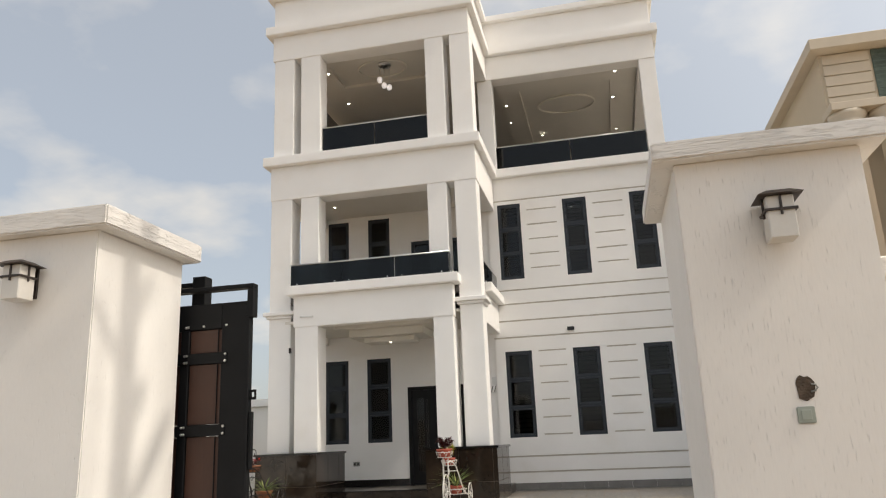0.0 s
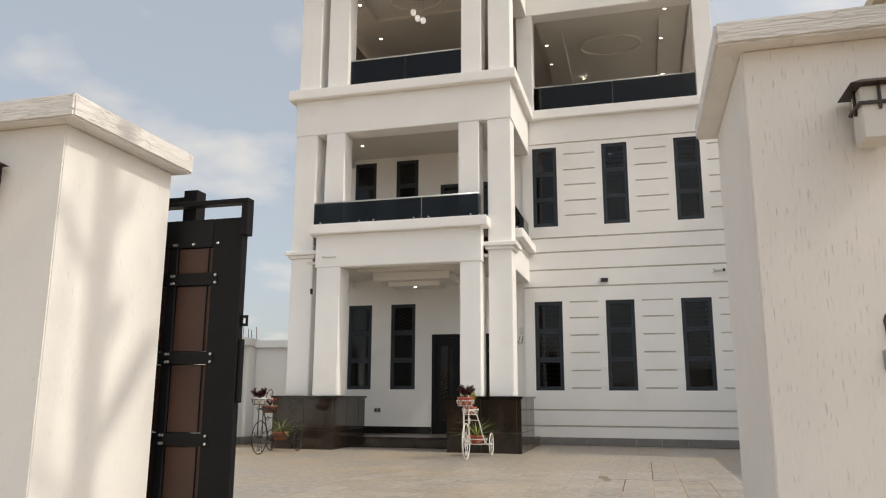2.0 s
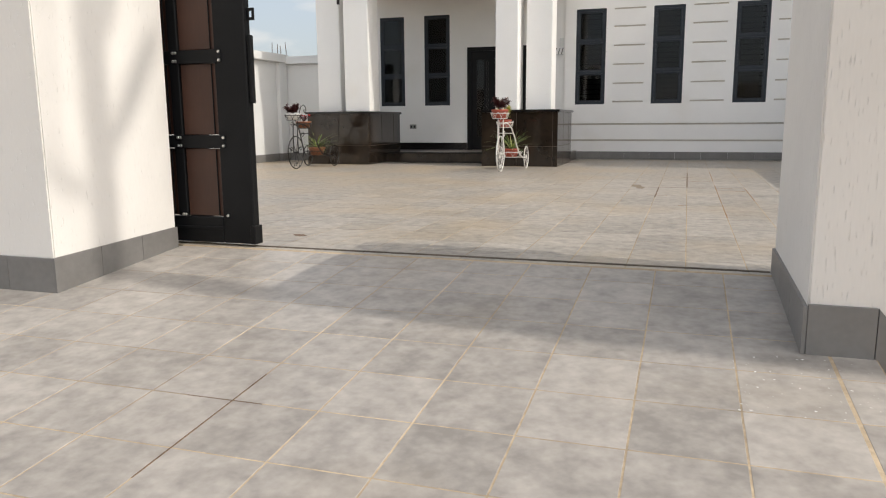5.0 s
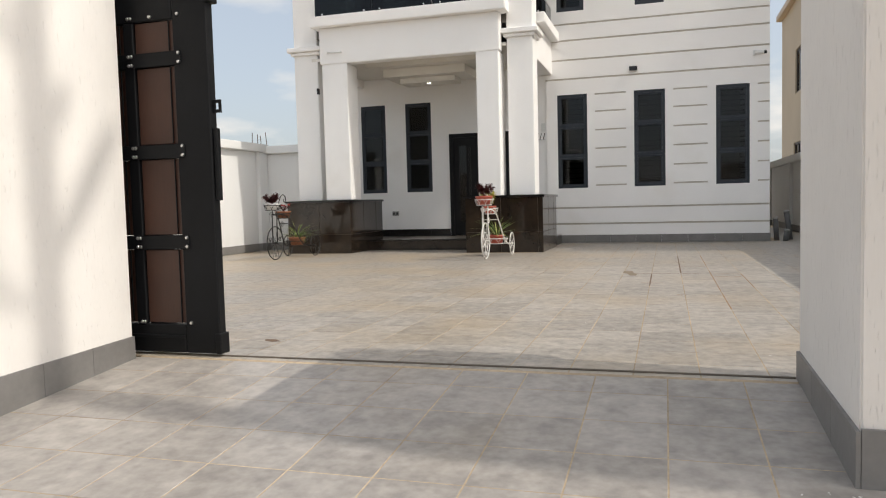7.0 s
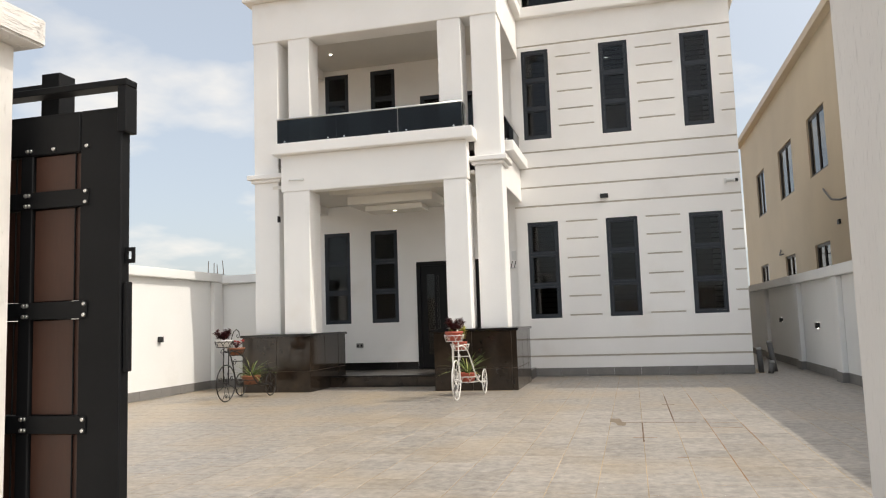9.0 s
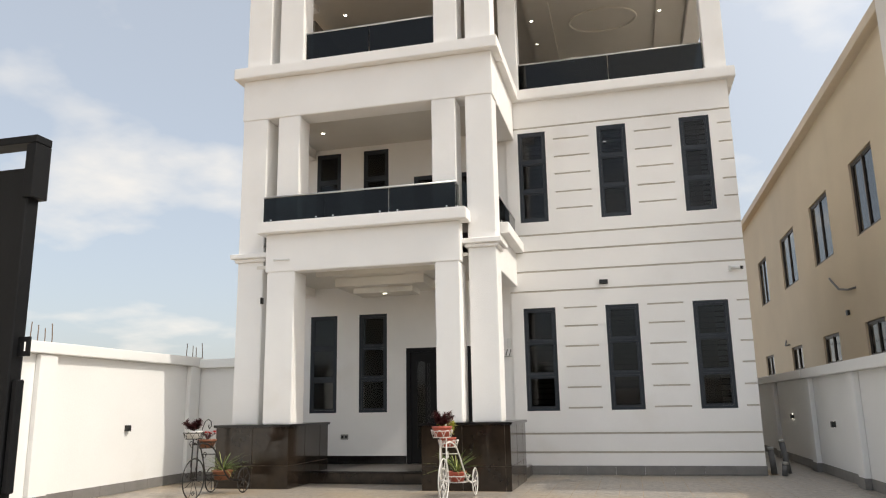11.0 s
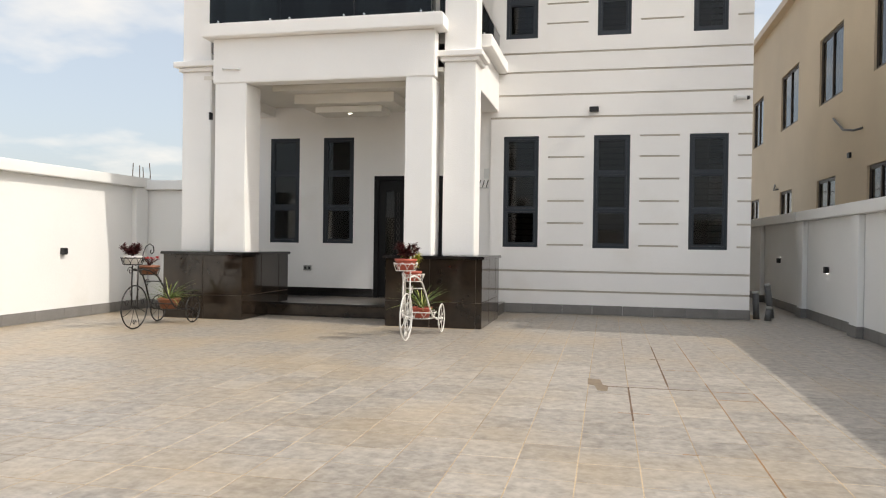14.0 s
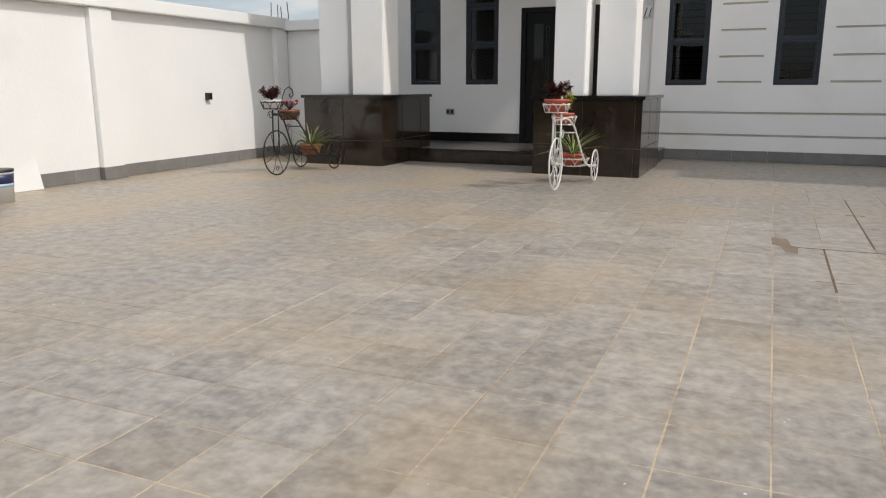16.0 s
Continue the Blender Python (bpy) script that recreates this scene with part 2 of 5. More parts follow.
# rough concrete, coloured dark for the depth of the pillar hole
HOLE_DARK = material("dark_hole_concrete", (0.085, 0.06, 0.042), 0.95, var=0.35, scale=25, fine=80, bump=0.01)
NAVY = material("navy_label", (0.02, 0.03, 0.09), 0.4)
LABEL_BLUE = material("pale_blue_label", (0.35, 0.50, 0.68), 0.4)
BARK = material("palm_bark", (0.12, 0.09, 0.065), 0.9, var=0.3, scale=5, fine=20, bump=0.01)
FROND = material("palm_frond", (0.05, 0.085, 0.022), 0.55, var=0.4)
CABLE = material("cable_black", (0.02, 0.02, 0.02), 0.6)
LED = glow("led_disc", (1.0, 0.96, 0.88), 9.0)
GLOBE = glow("lit_globe", (1.0, 0.95, 0.98), 0.45)

# ---------------------------------------------------------------- building helpers


def box(bm, x0, x1, y0, y1, z0, z1):
    v = [bm.verts.new((x, y, z)) for z in (z0, z1) for y in (y0, y1) for x in (x0, x1)]
    for q in ((0, 2, 3, 1), (4, 5, 7, 6), (0, 1, 5, 4), (2, 6, 7, 3), (0, 4, 6, 2), (1, 3, 7, 5)):
        bm.faces.new([v[k] for k in q])
    return v


def boxes(*sizes):
    bm = bmesh.new()
    for s in sizes:
        box(bm, *s)
    return bm


def soft(bm, width=0.008, segments=1):
    bmesh.ops.bevel(bm, geom=list(bm.edges), offset=width, segments=segments, affect="EDGES", clamp_overlap=True)
    return bm


def cyl(bm, a, b, r0, r1=None, n=12):
    """A closed round bar from a to b."""
    a, b, r1 = Vector(a), Vector(b), r0 if r1 is None else r1
    q = (b - a).to_track_quat("Z", "Y")
    ends = []
    for c, r in ((a, r0), (b, r1)):
        ends.append([bm.verts.new(c + q @ Vector((r * math.cos(k * math.tau / n), r * math.sin(k * math.tau / n), 0))) for k in range(n)])
    for k in range(n):
        f = bm.faces.new((ends[0][k], ends[0][(k + 1) % n], ends[1][(k + 1) % n], ends[1][k]))
        f.smooth = True
    bm.faces.new(ends[0][::-1])
    bm.faces.new(ends[1])
    return bm


def tube(bm, points, r, n=7, closed=False):
    pts = [Vector(p) for p in points]
    rings, count = [], len(pts)
    side = None
    for i, p in enumerate(pts):
        if closed:
            d = pts[(i + 1) % count] - pts[i - 1]
        else:
            d = pts[min(i + 1, count - 1)] - pts[max(i - 1, 0)]
        d.normalize()
        if side is None:
            side = d.orthogonal().normalized()
        side = (side - d * side.dot(d)).normalized()
        up = d.cross(side)
        rings.append([bm.verts.new(p + r * (side * math.cos(k * math.tau / n) + up * math.sin(k * math.tau / n))) for k in range(n)])
    for i in range(count if closed else count - 1):
        a, b = rings[i], rings[(i + 1) % count]
        for k in range(n):
            f = bm.faces.new((a[k], a[(k + 1) % n], b[(k + 1) % n], b[k]))
            f.smooth = True
    if not closed:
        bm.faces.new(rings[0][::-1])
        bm.faces.new(rings[-1])
    return bm


def lathe(bm, profile, centre=(0, 0, 0), n=24):
    c = Vector(centre)
    rings = [[bm.verts.new(c + Vector((r * math.cos(k * math.tau / n), r * math.sin(k * math.tau / n), z))) for k in range(n)] for r, z in profile]
    for a, b in zip(rings, rings[1:]):
        for k in range(n):
            f = bm.faces.new((a[k], a[(k + 1) % n], b[(k + 1) % n], b[k]))
            f.smooth = True
    bm.faces.new(rings[0][::-1])
    bm.faces.new(rings[-1])
    return bm


def pierced(bm, x0, x1, z0, z1, y0, y1, holes):
    """A wall along x with rectangular openings through it."""
    xs = sorted({x0, x1, *(min(max(h[k], x0), x1) for h in holes for k in (0, 1))})
    zs = sorted({z0, z1, *(min(max(h[k], z0), z1) for h in holes for k in (2, 3))})
    nx, nz = len(xs) - 1, len(zs) - 1

    def solid(i, k):
        if not (0 <= i < nx and 0 <= k < nz):
            return False
        cx, cz = (xs[i] + xs[i + 1]) / 2, (zs[k] + zs[k + 1]) / 2
        return not any(h[0] < cx < h[1] and h[2] < cz < h[3] for h in holes)
    made = {}

    def vert(*p):
        if p not in made:
            made[p] = bm.verts.new(p)
        return made[p]
    for i in range(nx):
        for k in range(nz):
            if not solid(i, k):
                continue
            a, b, c, d = xs[i], xs[i + 1], zs[k], zs[k + 1]
            bm.faces.new((vert(a, y0, c), vert(b, y0, c), vert(b, y0, d), vert(a, y0, d)))
            bm.faces.new((vert(a, y1, c), vert(a, y1, d), vert(b, y1, d), vert(b, y1, c)))
            if not solid(i - 1, k):
                bm.faces.new((vert(a, y0, c), vert(a, y0, d), vert(a, y1, d), vert(a, y1, c)))
            if not solid(i + 1, k):
                bm.faces.new((vert(b, y0, c), vert(b, y1, c), vert(b, y1, d), vert(b, y0, d)))
            if not solid(i, k - 1):
                bm.faces.new((vert(a, y0, c), vert(a, y1, c), vert(b, y1, c), vert(b, y0, c)))
            if not solid(i, k + 1):
                bm.faces.new((vert(a, y0, d), vert(b, y0, d), vert(b, y1, d), vert(a, y1, d)))
    return bm


WHERE = {}


def thing(name, at, label, category, group="", kind="", rz=0.0):
    ob = new(name)
    WHERE[ob.name] = pose(*at, 0, 0, rz)
    ob.matrix_basis = WHERE[ob.name]
    return tagged(ob, label, category, group, kind)


def mesh_of(name, bm, mat):
    me = bpy.data.meshes.new(name)
    bmesh.ops.recalc_face_normals(bm, faces=bm.faces)
    bm.to_mesh(me)
    bm.free()
    me.materials.append(mat)
    return me


def part(name, bm, mat, parent, label="", local=False):
    """One mesh under a thing or a part. The bmesh is in the world's metres, or in the thing's own."""
    base = WHERE[parent.name]
    if not local:
        bm.transform(base.inverted())
    ob = new(name, mesh_of(name, bm, mat))
    ob.parent = parent
    WHERE[ob.name] = base
    if label:
        ob["label"] = label
    return ob


def solid(name, bm, mat, label, category, group="", kind="", at=(0, 0, 0)):
    """A thing that is one mesh."""
    m = pose(*at)
    bm.transform(m.inverted())
    ob = new(name, mesh_of(name, bm, mat))
    ob.matrix_basis = m
    WHERE[ob.name] = m
    return tagged(ob, label, category, group, kind)


def piece(name, data, parent, loc):
    ob = new(name, data)
    ob.parent = parent
    ob.location = loc
    return ob


# ---------------------------------------------------------------- ground and boundary
GATE_Y, TILT_APRON, P = 9.406, 4.86, 0.342
g = bmesh.new()
gv = [[g.verts.new((x, y, -0.30)) for x in (-900, -40, -10, 8, 40, 900)] for y in (-900, -40, -4, 9.0, 45, 900)]
for j in range(5):
    for i in range(5):
        g.faces.new((gv[j][i], gv[j][i + 1], gv[j + 1][i + 1], gv[j + 1][i]))
solid("ground", g, DIRT, "bare reddish-brown earth round the compound", "ground", kind="structure")

# wall bodies on both sides of the gate
LX, RX, FY, BY, BY_E = -3.73, 0.186, 8.276, 9.355, 9.50


def gate_pillar(name, x0, x1, back, coat, top, cap, label):
    t = thing(name, ((x0 + x1) / 2, (FY + back) / 2, -0.3), label, "wall", "gate pillars", "structure")
    part("body", soft(boxes((x0, x1, FY, back, -0.3, top)), 0.008, 2), coat, t)
    part("coping", soft(boxes((x0 - 0.125, x1 + 0.135, FY - 0.105, back + 0.07, top, top + cap)), 0.012, 2), CAPCOAT, t, "coping slab with combed horizontal grooves")
    return t


left_pillar = gate_pillar("wall_gate_west", -6.6, LX, BY, SMOOTHCOAT, 2.695, 0.15, "cream rough-coated gate pillar with a grooved coping")
right_pillar = gate_pillar("wall_gate_east", RX, 1.215, BY_E, TEXCOAT, 2.692, 0.118, "cream rough-coated gate pillar beside the gateway")
for t, xi, out, back in ((left_pillar, LX, 1, BY), (right_pillar, RX, -1, BY_E)):
    # sloping skirting along the gateway side
    s = bmesh.new()
    xa, xb = xi, xi + out * 0.016
    n = 3
    for k in range(n):
        ya, yb = FY - 0.016 + (back - FY + 0.016) * k / n, FY - 0.016 + (back - FY + 0.016) * (k + 1) / n - 0.003
        za, zb = (ya - GATE_Y) * 0.03 - 0.05, (yb - GATE_Y) * 0.03 - 0.05
        s = bmesh.new()
        vs = [s.verts.new(p) for p in ((xa, ya, za - .12), (xb, ya, za - .12), (xb, yb, zb - .12), (xa, yb, zb - .12), (xa, ya, za + .19), (xb, ya, za + .19), (xb, yb, zb + .19), (xa, yb, zb + .19))]
        for q in ((0, 1, 2, 3), (4, 5, 6, 7), (0, 1, 5, 4), (1, 2, 6, 5), (2, 3, 7, 6), (3, 0, 4, 7)):
            s.faces.new([vs[i] for i in q])
        part("skirting_tile", s, SKIRT, t)
for k in range(6):
    part("skirting_tile", soft(boxes((LX - 0.34 * (k + 1) + 0.003, LX - 0.34 * k, FY - 0.016, FY - 0.001, -0.3, 0.105)), 0.002), SKIRT, left_pillar)
part("skirting_tile", soft(boxes((RX + 0.002, 0.443, FY - 0.0155, FY - 0.001, -0.3, 0.115)), 0.002), SKIRT, right_pillar)
s = bmesh.new()
front, back = [], []
for x, z in ((0.446, -0.3), (0.72, -0.3), (0.72, -0.085), (0.60, -0.085), (0.446, 0.113)):
    front.append(s.verts.new((x, FY - 0.016, z)))
    back.append(s.verts.new((x, FY - 0.001, z)))
s.faces.new(front)
s.faces.new(back[::-1])
for k in range(5):
    s.faces.new((front[k], front[(k + 1) % 5], back[(k + 1) % 5], back[k]))
part("skirting_tile", s, SKIRT, right_pillar)
part("skirting_tile", soft(boxes((0.723, 1.215, FY - 0.016, FY - 0.001, -0.3, -0.085)), 0.002), SKIRT, right_pillar)

FX_L, FX_R = -8.91, 2.62
for name, x0, x1 in (("wall_front_west", -9.35, -6.62), ("wall_front_east", 1.235, 6.0)):
    t = thing(name, ((x0 + x1) / 2, 8.88, -0.3), "cream front boundary wall with a lighter coping", "wall", kind="structure")
    part("body", soft(boxes((x0, x1, 8.76, 9.0, -0.3, 1.98)), 0.01), TEXCOAT, t)
    part("coping", soft(boxes((x0, x1, 8.66, 9.1, 1.98, 2.11)), 0.01), CAPCOAT, t)


def fence(name, x, out, y0, y1, pil, top, label):
    """A side wall that faces the yard; out is +1 when the wall's body lies at greater x."""
    t = thing(name, (x, (y0 + y1) / 2, -0.3), label, "wall", kind="structure")
    a, b = sorted((x, x + out * 0.23))
    part("body", soft(boxes((a, b, y0, y1, -0.3, top)), 0.008), FENCE_PAINT, t)
    a, b = sorted((x - out * 0.13, x + out * 0.33))
    part("coping", soft(boxes((a, b, y0, y1, top, top + 0.17)), 0.012, 2), FENCE_PAINT, t, "projecting white coping")
    for y in pil:
        a, b = sorted((x - out * 0.09, x - out * 0.001))
        part("pilaster", soft(boxes((a, b, y, y + 0.34, -0.1, top - 0.003)), 0.01), FENCE_PAINT, t)
    y = y0
    while y < y1 - 0.05:
        e = min(y + 0.60, y1)
        for p in pil:
            if y < p - 0.012 < e:
                e = p - 0.012
            elif p - 0.02 < y < p + 0.34:
                e = p + 0.352
        on = any(p - 0.02 < (y + e) / 2 < p + 0.36 for p in pil)
        d = 0.09 if on else 0.0
        a, b = sorted((x - out * (d + 0.014), x - out * 0.001))
        part("skirting_tile", soft(boxes((a, b, y, e - 0.003, 0.004, 0.165)), 0.002), SKIRT, t)
        y = e
    return t


fence("wall_west", FX_L, -1, 9.12, 20.0, (12.1, 15.86, 19.64), 2.135, "white painted boundary wall with coping and grey tile skirting")
fence("wall_east", FX_R, 1, 9.12, 22.7, (11.6, 15.4, 19.38, 22.34), 1.715, "white painted boundary wall, its yard side in shade")
fence("wall_passage", FX_R, 1, 22.72, 34.0, (26.0, 30.0), 1.715, "white painted boundary wall beside the narrow passage, in shade")
t = thing("wall_return_west", (-8.4, 20.1, -0.3), "white painted cross wall between boundary and house", "wall", kind="structure")
part("body", soft(boxes((-9.33, -7.60, 20.0, 20.2, -0.3, 2.10)), 0.008), FENCE_PAINT, t)
part("coping", soft(boxes((-9.43, -7.60, 19.88, 20.32, 2.102, 2.272)), 0.012), FENCE_PAINT, t)
for k in range(2):
    part("skirting_tile", soft(boxes((-8.905 + 0.65 * k, -8.905 + 0.65 * k + 0.645, 19.986, 19.999, 0.004, 0.165)), 0.002), SKIRT, t)
t = thing("wall_street", (0, -9, -0.3), "plain rendered wall across the street", "wall", kind="structure")
part("body", soft(boxes((-30, 30, -9.2, -9.0, -0.3, 2.1)), 0.01), FENCE_PAINT, t)
t = thing("wall_rear", (-3, 34, -0.3), "plain white rear boundary wall", "wall", kind="structure")
part("body", soft(boxes((-9.33, 3.2, 34.0, 34.2, -0.3, 2.05)), 0.01), FENCE_PAINT, t)

# ---------------------------------------------------------------- house
FA = 21.55                       # face of the main front
house = thing("house", (-3.0, 21.0, 0.0), "white three-storey house with a columned porch, balconies and slate windows", "house")
W_LOW = [(-2.68, -2.05), (-1.085, -0.463), (0.525, 1.158)]
W_UP = [(-2.665, -2.095), (-1.05, -0.475), (0.56, 1.124)]
holes = [(a, b, 1.18, 3.17) for a, b in W_LOW] + [(a, b, 4.92, 6.84) for a, b in W_UP]
porch_w = [(-7.24, -6.64), (-6.15, -5.54)]
porch_h = [(a, b, 1.20, 3.21) for a, b in porch_w] + [(a + .08, b + .04, 4.90, 6.82) for a, b in porch_w] + [(-5.12, -3.75, 0.19, 2.47), (-4.92, -3.6, 4.30, 6.12)]
W_PORCH_UP = [(a + .08, b + .04) for a, b in porch_w]
b = bmesh.new()
pierced(b, -7.60, 1.53, 0.0, 7.53, FA + 0.03, FA + 0.25, holes + porch_h)
part("front_wall", b, PAINT, house)
part("side_wall", boxes((1.28, 1.53, FA + 0.25, 31.0, 0.0, 7.53)), PAINT, house)
part("side_wall", boxes((-7.60, -7.35, FA + 0.25, 31.0, 0.0, 7.53)), PAINT, house)
part("rear_wall", boxes((-7.35, 1.28, 30.75, 31.0, 0.0, 7.53)), PAINT, house)
part("partition", boxes((-7.35, 1.28, 25.0, 25.1, 0.0, 7.5)), DIM_INTERIOR, house)
part("upper_floor", boxes((-7.35, 1.28, FA + 0.25, 30.75, 3.75, 4.0)), DIM_INTERIOR, house)
part("ground_floor", boxes((-7.35, 1.28, FA + 0.25, 30.75, 0.0, 0.19)), DIM_INTERIOR, house)
# grooved facing of the main front
full = [6.94, 4.65, 4.31, 3.90, 3.50, 0.755, 0.41]
short = [6.65, 6.27, 5.90, 5.52, 5.17, 3.15, 2.79, 2.40, 2.01, 1.615, 1.23]
gh = [(-2.93, 1.54, z - 0.018, z + 0.018) for z in full]
for z in short:
    ws = W_UP if z > 4.8 else W_LOW
    gh += [(ws[0][1] + 0.16, ws[1][0] - 0.16, z - 0.016, z + 0.016), (ws[1][1] + 0.16, ws[2][0] - 0.16, z - 0.016, z + 0.016), (ws[2][1] + 0.15, 1.54, z - 0.016, z + 0.016)]
levels = sorted([0.17, 7.53] + [z + d for z in full for d in (-0.018, 0.018)])
for z0, z1 in zip(levels[::2], levels[1::2]):
    b = bmesh.new()
    pierced(b, -2.92, 1.53, z0, z1, FA, FA + 0.029, [h for h in holes + gh if h[2] < z1 - 0.001 and h[3] > z0 + 0.001])
    part("facing_course", b, PAINT, house, "white render course between grooves")
# darker strips in the groove bottoms, painted to deepen their shade
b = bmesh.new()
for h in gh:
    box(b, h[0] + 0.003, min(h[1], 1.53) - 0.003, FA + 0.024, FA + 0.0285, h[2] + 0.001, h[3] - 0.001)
part("groove_shade_strips", b, GROOVE_SHADE, house, "groove bottoms coloured darker to show their shade")
for k in range(8):
    part("skirting_tile", soft(boxes((-2.64 + 0.523 * k, -2.64 + 0.523 * k + 0.519, FA - 0.014, FA + 0.028, 0.006, 0.168)), 0.002), SKIRT, house)
part("skirting_tile", soft(boxes((1.531, 1.545, FA - 0.014, 24.0, 0.006, 0.168)), 0.002), SKIRT, house)


def window(parent, x0, x1, z0, z1, y, rows=3, bars=True, wide=0.055, mat=FRAME, axis="x"):
    """A fixed frame with stacked sashes, each with its pane, and burglar bars behind."""
    def put(bm):
        if axis == "y":
            bm.transform(Matrix(((0, 1, 0, 0), (1, 0, 0, 0), (0, 0, 1, 0), (0, 0, 0, 1))))
        return bm
    e = 0.004
    b = bmesh.new()
    pierced(b, x0 - e, x1 + e, z0 - e, z1 + e, y, y + 0.07, [(x0 + wide, x1 - wide, z0 + wide + (z1 - z0 - wide) * k / rows, z0 + (z1 - z0 - wide) * (k + 1) / rows) for k in range(rows)])
    w = part("window", put(b), mat, parent)
    for k in range(rows):
        za, zb = z0 + wide + (z1 - z0 - wide) * k / rows, z0 + (z1 - z0 - wide) * (k + 1) / rows
        b = bmesh.new()
        pierced(b, x0 + wide + 0.002, x1 - wide - 0.002, za + 0.002, zb - 0.002, y + 0.012, y + 0.055, [(x0 + wide + 0.032, x1 - wide - 0.032, za + 0.032, zb - 0.032)])
        part("sash", put(b), mat, w)
        part("pane", put(boxes((x0 + wide + 0.03, x1 - wide - 0.03, y + 0.03, y + 0.036, za + 0.03, zb - 0.03))), PANE, w)
    if bars:
        b = bmesh.new()
        z = z0 + 0.1
        while z < z1 - 0.08:
            box(b, x0, x1, y + 0.155, y + 0.167, z, z + 0.022)
            z += 0.105
        part("burglar_bar", put(b), PLASTIC_BLACK, w)
    return w


for a, c in W_LOW:
    window(house, a, c, 1.18, 3.17, FA + 0.01)
for a, c in W_UP:
    window(house, a, c, 4.92, 6.84, FA + 0.01)
for a, c in porch_w:
    window(house, a, c, 1.20, 3.21, FA + 0.035, bars=False)
for a, c in W_PORCH_UP:
    window(house, a, c, 4.90, 6.82, FA + 0.035, bars=False)
# entrance doors
b = bmesh.new()
pierced(b, -5.125, -3.745, 0.186, 2.475, FA + 0.02, FA + 0.12, [(-5.04, -3.83, 0.19, 2.39)])
door = part("door", b, DOOR_DARK, house, "dark wooden entrance door with a glazed grille strip")
for x0, x1 in ((-5.037, -4.30), (-4.296, -3.833)):
    lf = bmesh.new()
    pierced(lf, x0, x1, 0.2, 2.388, FA + 0.05, FA + 0.095, [(x0 + 0.13, x0 + 0.30, 0.5, 2.2)] if x1 < -4.2 else [])
    part("leaf", soft(lf, 0.003), DOOR_DARK, door)
part("pane", boxes((-4.91, -4.735, FA + 0.07, FA + 0.076, 0.498, 2.202)), PANE, door)
for k in range(14):
    b = bmesh.new()
    tube(b, [(-4.66 + 0.028 * math.cos(u), FA + 0.045, 0.62 + 0.115 * k + 0.048 * math.sin(u)) for u in [i * math.tau / 12 for i in range(12)]], 0.004, 5, True)
    part("scroll_grille", b, GRILLE, door)
b = bmesh.new()
pierced(b, -4.925, -3.595, 4.296, 6.125, FA + 0.02, FA + 0.12, [(-4.84, -3.68, 4.30, 6.04)])
door2 = part("door", b, FRAME, house, "slate balcony door")
part("pane", boxes((-4.845, -3.675, FA + 0.06, FA + 0.066, 4.298, 6.045)), PANE, door2)
# porch floor, step and black skirting
part("porch_floor", soft(boxes((-6.325, -4.015, 19.62, 20.41, 0.0, 0.186), ), 0.006), PORCH_FLOOR, house)
part("porch_floor", soft(boxes((-7.475, -2.625, 20.412, FA + 0.028, 0.0, 0.186)), 0.004), PORCH_FLOOR, house)
part("step_nosing", soft(boxes((-6.345, -3.995, 19.585, 19.66, 0.187, 0.216)), 0.006), BLACKSTONE, house)
for k in range(4):
    part("riser_tile", soft(boxes((-6.323 + 0.577 * k, -6.323 + 0.577 * k + 0.574, 19.606, 19.619, 0.006, 0.184)), 0.002), MARBLE, house)
for x0, x1 in ((-7.55, -6.6), (-6.597, -5.6), (-5.597, -5.13), (-3.74, -2.93)):
    part("skirting_tile", soft(boxes((x0, x1, FA + 0.012, FA + 0.0285, 0.19, 0.35)), 0.002), BLACKSTONE, house)
# plinths under the columns, faced with marble tiles
for x0, x1, xs in ((-7.675, -6.325, (-7.675, -6.985, -6.325)), (-4.015, -2.575, (-4.015, -3.345, -2.665, -2.575))):
    pl = part("plinth", boxes((x0 + 0.012, x1 - 0.012, 18.712, 20.40, 0.0, 1.0)), MARBLE_GROUT, house, "column plinth faced with dark brown marble tiles")
    for za, zb in ((0.006, 0.372), (0.379, 0.998)):
        for a, c in zip(xs, xs[1:]):
            part("tile", soft(boxes((a + 0.0035, c - 0.0035, 18.70, 18.7115, za, zb)), 0.002), MARBLE, pl)
        for x in (x0, x1):
            for ya, yb in ((18.70, 19.36), (19.363, 20.02), (20.023, 20.40)):
                xa, xb = (x0, x0 + 0.0115) if x == x0 else (x1 - 0.0115, x1)
                part("tile", soft(boxes((xa, xb, ya + 0.012, yb, za, zb)), 0.002), MARBLE, pl)
    part("plinth_cap", soft(boxes((x0 - 0.035, x1 + 0.035, 18.665, 20.43, 1.001, 1.045)), 0.008, 2), BLACKSTONE, pl)

COLS = {"A": (-7.585, -7.075), "D": (-3.245, -2.765)}


def column(x0, x1, y0, z0, z1, d=0.48):
    return part("column", soft(boxes((x0, x1, y0, y0 + d, z0, z1)), 0.012, 2), PAINT, house)


FC, FB = 19.05, 18.80
for x0, x1 in COLS.values():
    column(x0, x1, FC, 1.046, 3.94)
    part("capital", soft(boxes((x0 - 0.05, x1 + 0.05, FC - 0.05, FC + 0.53, 3.94, 4.0), (x0 - 0.11, x1 + 0.11, FC - 0.11, FC + 0.59, 4.003, 4.09)), 0.01), PAINT, house)
    column(x0, x1, FC, 4.09, 6.71)
    column(x0 + 0.03, x1 + 0.02, FC, 7.77, 10.30)
